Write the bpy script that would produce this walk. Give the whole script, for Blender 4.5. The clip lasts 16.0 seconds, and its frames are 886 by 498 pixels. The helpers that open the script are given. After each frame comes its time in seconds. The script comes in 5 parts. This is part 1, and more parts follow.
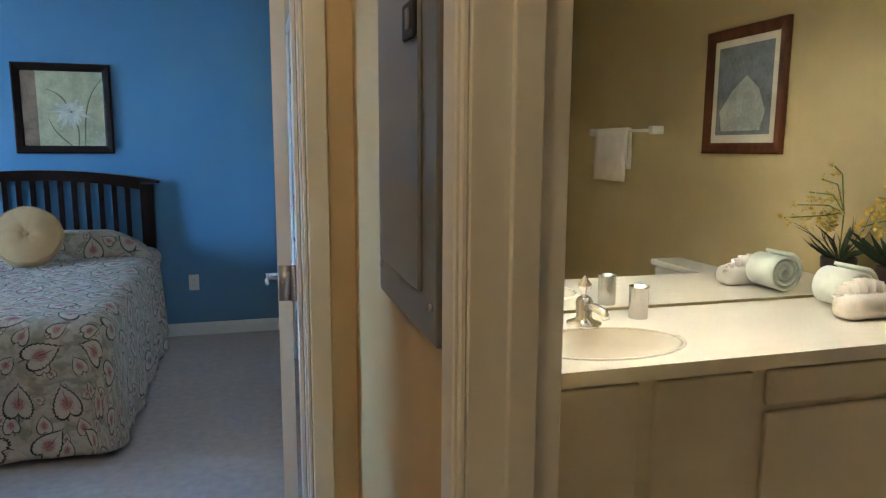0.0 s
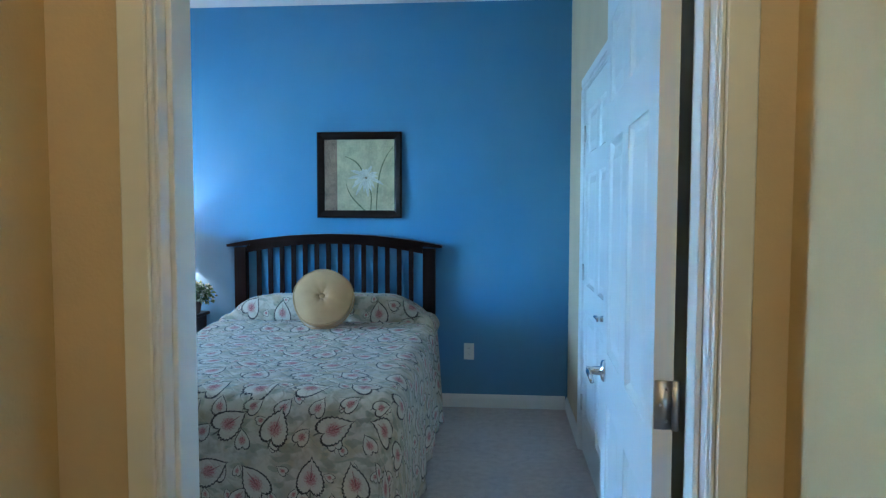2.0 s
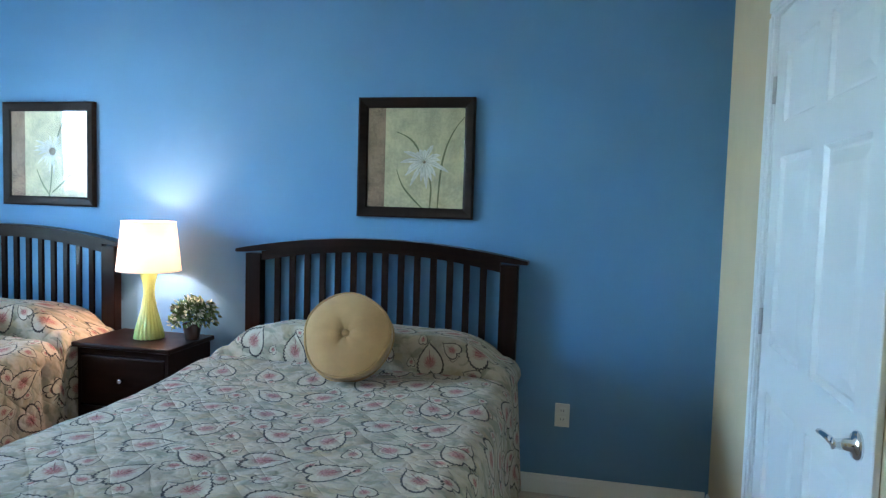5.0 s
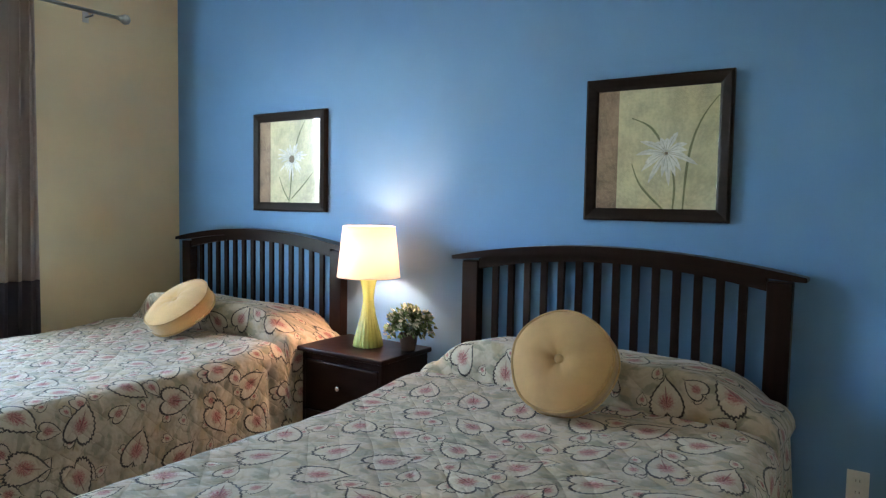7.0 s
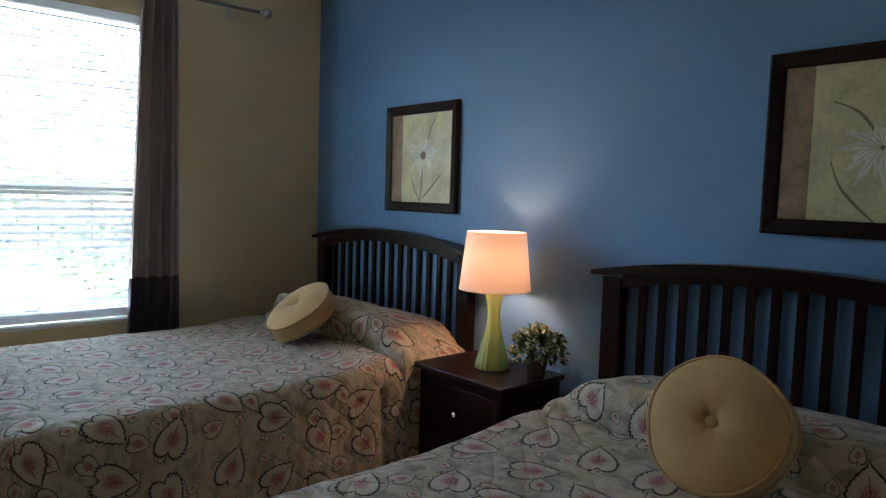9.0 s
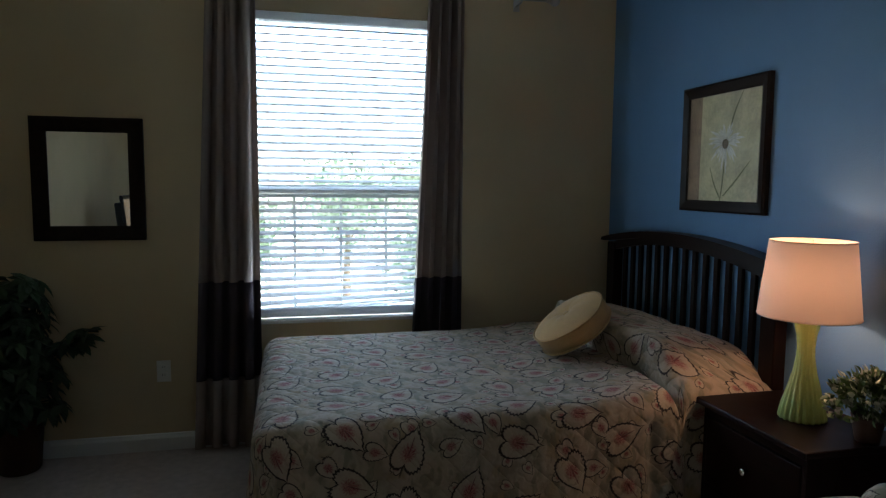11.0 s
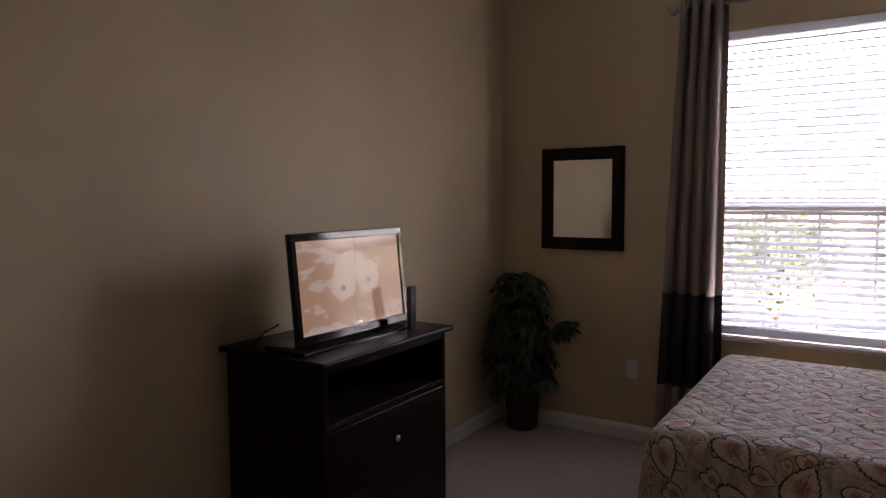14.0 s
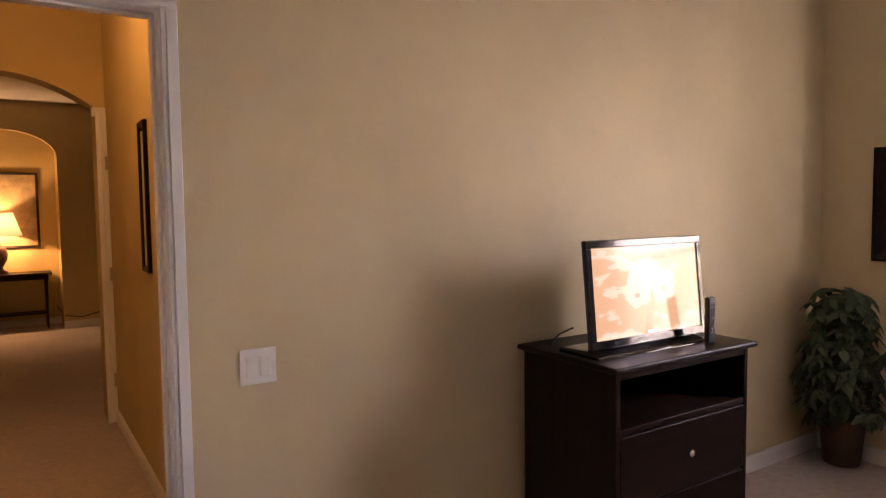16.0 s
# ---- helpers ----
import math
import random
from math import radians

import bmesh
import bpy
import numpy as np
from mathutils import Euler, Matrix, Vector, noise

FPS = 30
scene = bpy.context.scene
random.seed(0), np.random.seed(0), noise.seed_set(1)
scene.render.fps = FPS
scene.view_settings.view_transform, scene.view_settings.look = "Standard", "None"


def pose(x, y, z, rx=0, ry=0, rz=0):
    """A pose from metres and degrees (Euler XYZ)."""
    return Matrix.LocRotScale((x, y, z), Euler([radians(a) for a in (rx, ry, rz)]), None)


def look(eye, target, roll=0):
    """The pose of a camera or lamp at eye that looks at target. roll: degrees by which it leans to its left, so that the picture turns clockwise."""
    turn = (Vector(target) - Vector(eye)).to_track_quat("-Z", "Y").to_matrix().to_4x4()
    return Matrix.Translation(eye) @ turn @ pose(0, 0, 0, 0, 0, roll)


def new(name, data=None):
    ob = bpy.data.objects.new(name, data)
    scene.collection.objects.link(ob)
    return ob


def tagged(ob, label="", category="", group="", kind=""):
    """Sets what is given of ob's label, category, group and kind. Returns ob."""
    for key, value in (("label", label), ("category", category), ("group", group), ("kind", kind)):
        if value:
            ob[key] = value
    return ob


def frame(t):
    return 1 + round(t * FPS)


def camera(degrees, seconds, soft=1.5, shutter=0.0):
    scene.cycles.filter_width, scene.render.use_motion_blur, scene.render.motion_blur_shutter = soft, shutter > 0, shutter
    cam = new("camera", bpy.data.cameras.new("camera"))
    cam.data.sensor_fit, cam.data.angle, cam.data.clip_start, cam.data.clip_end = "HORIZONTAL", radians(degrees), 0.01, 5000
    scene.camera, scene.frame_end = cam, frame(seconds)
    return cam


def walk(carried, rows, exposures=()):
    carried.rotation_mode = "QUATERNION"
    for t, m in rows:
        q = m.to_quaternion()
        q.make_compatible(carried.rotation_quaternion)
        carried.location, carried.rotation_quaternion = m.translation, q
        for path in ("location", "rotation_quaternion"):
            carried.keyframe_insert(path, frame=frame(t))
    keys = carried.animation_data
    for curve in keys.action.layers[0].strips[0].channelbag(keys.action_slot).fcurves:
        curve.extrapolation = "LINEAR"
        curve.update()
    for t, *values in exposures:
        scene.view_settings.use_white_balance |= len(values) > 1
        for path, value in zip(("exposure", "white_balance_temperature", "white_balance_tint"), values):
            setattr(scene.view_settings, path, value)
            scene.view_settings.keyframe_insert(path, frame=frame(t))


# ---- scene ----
cam = camera(66.5, 16.0, 1.25)
PATH = [
    (0, (0.047, 0.584, 1.364), (0.582, 2.488, 1.07), 0.3),
    (0.5, (-0.072, 0.537, 1.37), (0.234, 2.501, 1.147), 0.5),
    (1, (-0.145, 0.615, 1.369), (-0.081, 2.608, 1.212), 0.1),
    (1.5, (-0.165, 0.825, 1.361), (-0.286, 2.818, 1.248), 0.2),
    (2, (-0.18, 1.066, 1.38), (-0.348, 3.055, 1.262), 0.1),
    (2.5, (-0.227, 1.374, 1.386), (-0.405, 3.363, 1.281), 0.5),
    (3, (-0.261, 1.622, 1.393), (-0.437, 3.61, 1.272), 0.7),
    (5.5, (-0.274, 2.627, 1.387), (-0.877, 4.529, 1.251), 1.6),
    (6, (-0.273, 2.758, 1.372), (-1.077, 4.584, 1.234), 1.3),
    (6.5, (-0.266, 2.837, 1.375), (-1.246, 4.575, 1.241), 1.2),
    (7, (-0.304, 2.928, 1.369), (-1.425, 4.579, 1.24), 1.0),
    (7.5, (-0.353, 3.06, 1.377), (-1.574, 4.639, 1.248), 0.9),
    (8, (-0.379, 3.157, 1.386), (-1.675, 4.675, 1.251), 1.3),
    (10.5, (-0.573, 3.719, 1.443), (-2.423, 4.453, 1.252), 1.0),
    (11, (-0.607, 3.812, 1.437), (-2.546, 4.262, 1.244), 0.5),
    (11.5, (-0.604, 3.946, 1.436), (-2.591, 4.067, 1.242), -0.2),
    (12, (-0.579, 4.022, 1.435), (-2.564, 3.862, 1.253), -1.0),
    (12.5, (-0.488, 4.077, 1.432), (-2.442, 3.677, 1.28), -1.4),
    (13, (-0.407, 4.151, 1.439), (-2.292, 3.498, 1.3), -1.3),
    (13.5, (-0.405, 4.254, 1.44), (-2.198, 3.379, 1.299), -1.1),
    (14, (-0.432, 4.381, 1.453), (-2.104, 3.294, 1.302), -0.3),
    (14.5, (-0.407, 4.471, 1.461), (-1.936, 3.189, 1.313), 0.5),
    (15, (-0.388, 4.508, 1.458), (-1.761, 3.06, 1.323), 0.3),
    (15.5, (-0.374, 4.496, 1.466), (-1.595, 2.917, 1.342), -0.2),
    (16, (-0.358, 4.423, 1.461), (-1.438, 2.745, 1.335), -0.7),
]
EXPOSURES = [(0.0, 5.25, 4700, 4), (1.0, 5.57, 4150, -4), (2.0, 5.45, 4150, -5), (3.0, 5.28, 4350, -6), (5.5, 5.46, 5350, 2), (6.5, 5.36, 5850, 6), (7.5, 5.22, 6150, 6),
             (8.2, 4.76, 6350, 10), (10.3, 2.86, 6050, 7), (12.0, 2.88, 6250, 14), (13.0, 2.58, 6600, 25), (13.5, 2.70, 6800, 30), (14.0, 3.30, 7600, 43), (14.5, 3.90, 8300, 49), (15.0, 4.42, 9200, 53), (15.5, 4.75, 9000, 49), (16.0, 4.92, 8900, 46)]
walk(cam, [(t, look(eye, target, roll)) for t, eye, target, roll in PATH], EXPOSURES)

# ---------------------------------------------------------------- world and lamps
world = bpy.data.worlds.new("world")
scene.world = world
world.use_nodes = True
wn = world.node_tree.nodes
sky = wn.new("ShaderNodeTexSky")
sky.sky_type, sky.sun_disc = "NISHITA", False
sky.sun_elevation, sky.sun_rotation = radians(55), radians(60)
wn["Background"].inputs["Strength"].default_value = 0.15
world.node_tree.links.new(sky.outputs[0], wn["Background"].inputs["Color"])

sun = new("sun", bpy.data.lights.new("sun", "SUN"))
sun.data.energy, sun.data.angle, sun.data.color = 5.0, radians(0.5), (1, 0.95, 0.88)
sun.matrix_world = look((6, 3, 12), (0, 0, 0))


def lamp(name, kind, place, power, colour, size=0.05, aim=None, size_y=None):
    ob = new(name, bpy.data.lights.new(name, kind))
    ob.data.energy, ob.data.color = power, colour
    if kind == "AREA":
        ob.data.shape, ob.data.size, ob.data.size_y = "RECTANGLE", size, size_y or size
    else:
        ob.data.shadow_soft_size = size
    ob.matrix_world = look(place, aim) if aim else pose(*place)
    return ob


# daylight in the upper sash of the window, stands in for the sky
lamp("window_daylight", "AREA", (-4.436, 4.11, 1.84), 1.5, (0.74, 0.885, 1.0), 1.06, (0, 4.11, 2.10), 0.84)
# added strip lamp above the sill, imitates sky light thrown up by the slats
lamp("sill_fill_strip", "AREA", (-4.262, 4.11, 0.74), 0.74, (0.74, 0.885, 1.0), 0.045, (-4.262, 4.1101, 2.10), 0.70)
WARM = (1.0, 0.72, 0.38)
lamp("bedside_bulb", "POINT", (-2.505, 5.51, 1.13), 0.42, (1.0, 0.60, 0.38), 0.03)
lamp("console_bulb", "POINT", (-0.25, -5.40, 1.30), 1.2, WARM, 0.04)
# assumed source, out of view, added to warm the hall walls
lamp("hall_fill_bulb", "POINT", (-0.35, 0.85, 2.60), 0.50, (1.0, 0.63, 0.27), 0.08)
for bulb_x in (0.82, 1.16, 1.50):
    lamp("vanity_bulb", "POINT", (bulb_x, 2.40, 2.036), 0.42, (1.0, 0.78, 0.50), 0.045)


# ---------------------------------------------------------------- materials
class Nodes:
    """Short hand for shader nodes of one material."""

    def __init__(self, name, rough=0.6, metal=0.0, spec=0.4):
        self.mat = bpy.data.materials.new(name)
        self.mat.use_nodes = True
        self.tree = self.mat.node_tree
        self.bsdf = self.tree.nodes["Principled BSDF"]
        self.bsdf.inputs["Roughness"].default_value = rough
        self.bsdf.inputs["Metallic"].default_value = metal
        self.bsdf.inputs["Specular IOR Level"].default_value = spec

    def put(self, socket, value):
        if isinstance(value, bpy.types.NodeSocket):
            self.tree.links.new(value, socket)
        elif value is not None:
            socket.default_value = value

    def math(self, op, a, b=None, c=None):
        n = self.tree.nodes.new("ShaderNodeMath")
        n.operation = op
        for i, v in enumerate((a, b, c)):
            self.put(n.inputs[i], v)
        return n.outputs[0]

    def vmath(self, op, a, b=None, scale=None):
        n = self.tree.nodes.new("ShaderNodeVectorMath")
        n.operation = op
        self.put(n.inputs[0], a)
        self.put(n.inputs[1], b)
        if scale is not None:
            self.put(n.inputs["Scale"], scale)
        return n.outputs["Value"] if op in ("LENGTH", "DOT_PRODUCT") else n.outputs[0]

    def split(self, v):
        n = self.tree.nodes.new("ShaderNodeSeparateXYZ")
        self.put(n.inputs[0], v)
        return n.outputs

    def join(self, x, y, z=0.0):
        n = self.tree.nodes.new("ShaderNodeCombineXYZ")
        for s, v in zip(n.inputs, (x, y, z)):
            self.put(s, v)
        return n.outputs[0]

    def coords(self, which="Object"):
        return self.tree.nodes.new("ShaderNodeTexCoord").outputs[which]

    def noise(self, v, scale, detail=3.0, rough=0.55):
        n = self.tree.nodes.new("ShaderNodeTexNoise")
        self.put(n.inputs["Vector"], v)
        n.inputs["Scale"].default_value = scale
        n.inputs["Detail"].default_value = detail
        n.inputs["Roughness"].default_value = rough
        return n.outputs["Fac"]

    def white(self, v):
        n = self.tree.nodes.new("ShaderNodeTexWhiteNoise")
        n.noise_dimensions = "2D"
        self.put(n.inputs["Vector"], v)
        return n.outputs["Color"]

    def ramp(self, fac, lo, hi, a=0.0, b=1.0):
        n = self.tree.nodes.new("ShaderNodeMapRange")
        n.interpolation_type = "SMOOTHSTEP"
        self.put(n.inputs[0], fac)
        for i, v in enumerate((lo, hi, a, b)):
            self.put(n.inputs[i + 1], v)
        return n.outputs[0]

    def mix(self, fac, a, b):
        n = self.tree.nodes.new("ShaderNodeMix")
        n.data_type = "RGBA"
        self.put(n.inputs[0], fac)
        for s, v in ((n.inputs[6], a), (n.inputs[7], b)):
            self.put(s, (*v, 1.0) if isinstance(v, tuple) else v)
        return n.outputs[2]

    def colour(self, value):
        self.put(self.bsdf.inputs["Base Color"], (*value, 1.0) if isinstance(value, tuple) else value)

    def bump(self, height, distance, strength=1.0):
        n = self.tree.nodes.new("ShaderNodeBump")
        n.inputs["Strength"].default_value = strength
        n.inputs["Distance"].default_value = distance
        self.put(n.inputs["Height"], height)
        self.put(self.bsdf.inputs["Normal"], n.outputs[0])


def shade_of(c, k):
    return tuple(min(1.0, v * k) for v in c)


def paint(name, c, rough=0.6, relief=0.0015, grain=140.0, spread=0.06, spec=0.35):
    n = Nodes(name, rough, 0.0, spec)
    v = n.coords()
    big, fine = n.noise(v, 1.7, 4), n.noise(v, grain, 3)
    n.colour(n.mix(n.ramp(big, 0.3, 0.7), shade_of(c, 1 - spread), shade_of(c, 1 + spread)))
    n.bump(fine, relief, 0.5)
    return n.mat


def wood(name, c, rough=0.35, along=0):
    n = Nodes(name, rough, 0.0, 0.11)
    stretch = [26.0, 26.0, 26.0]
    stretch[along] = 1.6
    v = n.vmath("MULTIPLY", n.coords(), tuple(stretch))
    g, wear = n.noise(v, 1.0, 5, 0.65), n.noise(n.coords(), 5.0, 3)
    n.colour(n.mix(n.ramp(g, 0.3, 0.7), shade_of(c, 0.8), shade_of(c, 1.2)))
    n.put(n.bsdf.inputs["Roughness"], n.ramp(wear, 0.3, 0.7, rough - 0.03, rough + 0.05))
    n.bump(g, 0.0003, 0.3)
    return n.mat


def metal(name, c, rough=0.25):
    n = Nodes(name, rough, 1.0)
    n.colour(c)
    n.put(n.bsdf.inputs["Roughness"], n.ramp(n.noise(n.coords(), 30.0), 0.3, 0.7, rough * 0.92, rough * 1.12))
    return n.mat


def cloth(name, c, scale=900.0, rough=0.9, spread=0.12, sheen=0.2):
    n = Nodes(name, rough, 0.0, 0.2)
    v = n.coords()
    weave, big = n.noise(v, scale, 2), n.noise(v, 9.0, 4)
    n.colour(n.mix(n.ramp(n.math("ADD", n.math("MULTIPLY", weave, 0.5), n.math("MULTIPLY", big, 0.5)), 0.35, 0.65), shade_of(c, 1 - spread), shade_of(c, 1 + spread)))
    n.bsdf.inputs["Sheen Weight"].default_value = sheen
    n.bump(weave, 0.001, 0.4)
    return n.mat


def carpet(name, c):
    n = Nodes(name, 0.95, 0.0, 0.1)
    v = n.coords()
    tuft, mid, big = n.noise(v, 260.0, 3, 0.7), n.noise(v, 24.0, 4), n.noise(v, 1.3, 4)
    s = n.math("ADD", n.math("MULTIPLY", tuft, 0.45), n.math("ADD", n.math("MULTIPLY", mid, 0.3), n.math("MULTIPLY", big, 0.25)))
    n.colour(n.mix(n.ramp(s, 0.36, 0.64), shade_of(c, 0.78), shade_of(c, 1.2)))
    n.bsdf.inputs["Sheen Weight"].default_value = 0.25
    n.bump(n.math("ADD", tuft, n.math("MULTIPLY", mid, 1.5)), 0.006, 0.7)
    return n.mat


def glass(name, rough=0.02):
    n = Nodes(name, rough)
    n.colour((1.0, 1.0, 1.0))
    n.bsdf.inputs["Transmission Weight"].default_value = 1.0
    n.bsdf.inputs["IOR"].default_value = 1.02
    return n.mat


def mirror_glass(name):
    n = Nodes(name, 0.015, 1.0)
    n.colour((0.86, 0.88, 0.87))
    return n.mat


def glow(name, c, strength, base=(0.9, 0.85, 0.75)):
    n = Nodes(name, 0.4)
    n.colour(base)
    n.put(n.bsdf.inputs["Emission Color"], (*c, 1.0))
    n.bsdf.inputs["Emission Strength"].default_value = strength
    return n.mat


def thin_fabric(name, c, through_share):
    """Lampshade or curtain cloth: part of the light goes through."""
    n = Nodes(name, 0.9, 0.0, 0.1)
    v = n.coords()
    tint = n.mix(n.ramp(n.noise(v, 700.0, 2), 0.3, 0.7), shade_of(c, 0.94), shade_of(c, 1.04))
    n.colour(tint)
    t = n.tree.nodes.new("ShaderNodeBsdfTranslucent")
    n.put(t.inputs["Color"], tint)
    m = n.tree.nodes.new("ShaderNodeMixShader")
    m.inputs[0].default_value = through_share
    n.tree.links.new(n.bsdf.outputs[0], m.inputs[1])
    n.tree.links.new(t.outputs[0], m.inputs[2])
    n.tree.links.new(m.outputs[0], n.tree.nodes["Material Output"].inputs[0])
    return n.mat


def quilt():
    """Quilted cotton, printed with heart-shaped leaves, stems and soft blots."""
    n = Nodes("printed_quilt", 0.88, 0.0, 0.2)
    uv = n.coords("UV")
    wob = n.noise(uv, 3.0, 2)
    blots = n.noise(uv, 14.0, 3)
    warm_blots = n.noise(n.vmath("ADD", uv, (7.3, 2.1, 0.0)), 9.0, 2)
    base = n.mix(n.ramp(blots, 0.42, 0.66), (0.500, 0.415, 0.310), (0.360, 0.303, 0.215))
    base = n.mix(n.ramp(warm_blots, 0.55, 0.68, 0.0, 0.7), base, (0.420, 0.320, 0.185))
    # muted green leaf shapes, long and soft
    bent = n.vmath("ADD", uv, n.vmath("SCALE", n.join(wob, blots), scale=0.06))
    green = n.noise(n.vmath("ADD", n.vmath("MULTIPLY", bent, (1.0, 2.2, 1.0)), (1.3, 5.2, 0.0)), 11.0, 1)
    col = n.mix(n.ramp(green, 0.54, 0.61, 0.0, 0.6), base, (0.225, 0.220, 0.155))
    edge_noise = n.noise(uv, 150.0, 1, 0.6)

    def hearts(col, cell, shift, size, keep, jitter):
        q = n.vmath("ADD", n.vmath("SCALE", uv, scale=1.0 / cell), shift)
        parts_ = n.split(q)
        row = n.math("FLOOR", parts_[1])
        # every other row is shifted by half a cell
        odd = n.math("MULTIPLY", n.math("MODULO", row, 2.0), 0.5)
        px = n.math("ADD", parts_[0], odd)
        colm = n.math("FLOOR", px)
        rnd = n.split(n.white(n.join(colm, row)))
        lx = n.math("SUBTRACT", n.math("SUBTRACT", px, colm), 0.5)
        ly = n.math("SUBTRACT", n.math("SUBTRACT", parts_[1], row), 0.5)
        lx = n.math("ADD", lx, n.math("MULTIPLY", n.math("SUBTRACT", rnd[0], 0.5), jitter))
        ly = n.math("ADD", ly, n.math("MULTIPLY", n.math("SUBTRACT", rnd[1], 0.5), jitter))
        a = n.math("MULTIPLY", n.math("SUBTRACT", rnd[2], 0.5), 2.6)
        ca, sa = n.math("COSINE", a), n.math("SINE", a)
        x = n.math("SUBTRACT", n.math("MULTIPLY", lx, ca), n.math("MULTIPLY", ly, sa))
        y = n.math("ADD", n.math("MULTIPLY", lx, sa), n.math("MULTIPLY", ly, ca))
        x, y = n.math("DIVIDE", x, size), n.math("DIVIDE", y, size)
        ax = n.math("ABSOLUTE", x)
        yy = n.math("SUBTRACT", n.math("MULTIPLY", y, -0.84), n.math("SUBTRACT", n.math("MULTIPLY", n.math("SQRT", ax), 0.75), 0.18))
        f = n.math("SQRT", n.math("ADD", n.math("MULTIPLY", x, x), n.math("MULTIPLY", yy, yy)))
        f = n.math("ADD", f, n.math("MULTIPLY", n.math("SUBTRACT", edge_noise, 0.5), 0.16))
        angle = n.math("ARCTAN2", yy, x)
        teeth = n.math("PINGPONG", n.math("MULTIPLY", angle, 7.6), 1.0)
        ragged = n.ramp(n.math("SINE", n.math("ADD", angle, n.math("MULTIPLY", rnd[1], 6.0))), -0.4, 0.5, 0.25, 1.0)
        f = n.math("ADD", f, n.math("MULTIPLY", n.math("MULTIPLY", n.math("SUBTRACT", teeth, 0.5), ragged), 0.105))
        on = n.math("LESS_THAN", rnd[0], keep)
        # a short curled stem leaves the notch
        curl = n.math("MULTIPLY", n.math("SINE", n.math("MULTIPLY", n.math("ADD", y, 0.85), 2.3)), n.math("SUBTRACT", rnd[1], 0.35))
        stem = n.ramp(n.math("ABSOLUTE", n.math("SUBTRACT", x, curl)), 0.03, 0.085, 0.85, 0.0)
        stem = n.math("MULTIPLY", n.math("MULTIPLY", stem, n.ramp(y, -0.9, -0.85, 1.0, 0.0)), n.math("MULTIPLY", n.ramp(y, -2.0, -1.7), on))
        col = n.mix(stem, col, (0.075, 0.07, 0.055))
        inside = n.math("MULTIPLY", n.ramp(f, 0.97, 1.0, 1.0, 0.0), on)
        col = n.mix(inside, col, (0.520, 0.440, 0.335))
        lift = n.math("ADD", y, 0.30)
        near = n.math("SQRT", n.math("ADD", n.math("MULTIPLY", n.math("MULTIPLY", x, x), 1.5), n.math("MULTIPLY", lift, lift)))
        near = n.math("ADD", near, n.math("MULTIPLY", n.math("SUBTRACT", edge_noise, 0.5), 0.5))
        red = n.math("MULTIPLY", n.ramp(n.math("ADD", near, n.math("MULTIPLY", wob, 0.2)), 0.36, 0.86, 0.97, 0.0), on)
        # fine strokes fan out from the notch
        fan = n.math("SINE", n.math("MULTIPLY", n.math("ARCTAN2", x, n.math("ADD", y, 0.52)), 15.0))
        red = n.math("MULTIPLY", red, n.ramp(fan, -0.7, 0.6, 0.62, 1.0))
        col = n.mix(red, col, n.mix(n.ramp(edge_noise, 0.35, 0.65), (0.27, 0.050, 0.060), (0.42, 0.165, 0.155)))
        vein = n.math("MULTIPLY", n.math("MULTIPLY", n.ramp(ax, 0.015, 0.05, 0.75, 0.0), n.ramp(f, 0.40, 0.55, 1.0, 0.0)), on)
        col = n.mix(vein, col, (0.16, 0.05, 0.06))
        ring = n.math("MULTIPLY", n.ramp(n.math("ABSOLUTE", n.math("SUBTRACT", f, 1.0)), 0.036, 0.086, 1.0, 0.0), on)
        return n.mix(n.math("MULTIPLY", ring, 0.97), col, (0.030, 0.026, 0.028))

    col = hearts(col, 0.095, (0.11, 0.63, 0.0), 0.19, 0.36, 0.4)
    col = hearts(col, 0.135, (0.37, 0.21, 0.0), 0.23, 0.64, 0.35)
    col = hearts(col, 0.205, (0.0, 0.0, 0.0), 0.27, 1.0, 0.26)
    n.colour(col)
    n.bsdf.inputs["Sheen Weight"].default_value = 0.15
    s = n.split(uv)
    d1 = n.math("ABSOLUTE", n.math("SINE", n.math("MULTIPLY", n.math("ADD", n.math("ADD", s[0], s[1]), n.math("MULTIPLY", wob, 0.10)), 24.0)))
    d2 = n.math("ABSOLUTE", n.math("SINE", n.math("MULTIPLY", n.math("ADD", n.math("SUBTRACT", s[0], s[1]), n.math("MULTIPLY", wob, 0.05)), 24.0)))
    puff = n.math("POWER", n.math("MULTIPLY", d1, d2), 0.55)
    # meandering stitch channels
    meander = n.ramp(n.math("ABSOLUTE", n.math("SUBTRACT", n.noise(n.vmath("ADD", uv, (2.2, 6.1, 0.0)), 15.0, 1), 0.5)), 0.0, 0.09)
    relief = n.math("ADD", n.math("MULTIPLY", puff, 0.85), n.math("MULTIPLY", meander, 0.25))
    n.bump(n.math("ADD", relief, n.math("MULTIPLY", n.noise(uv, 22.0, 3), 0.7)), 0.012, 0.7)
    return n.mat


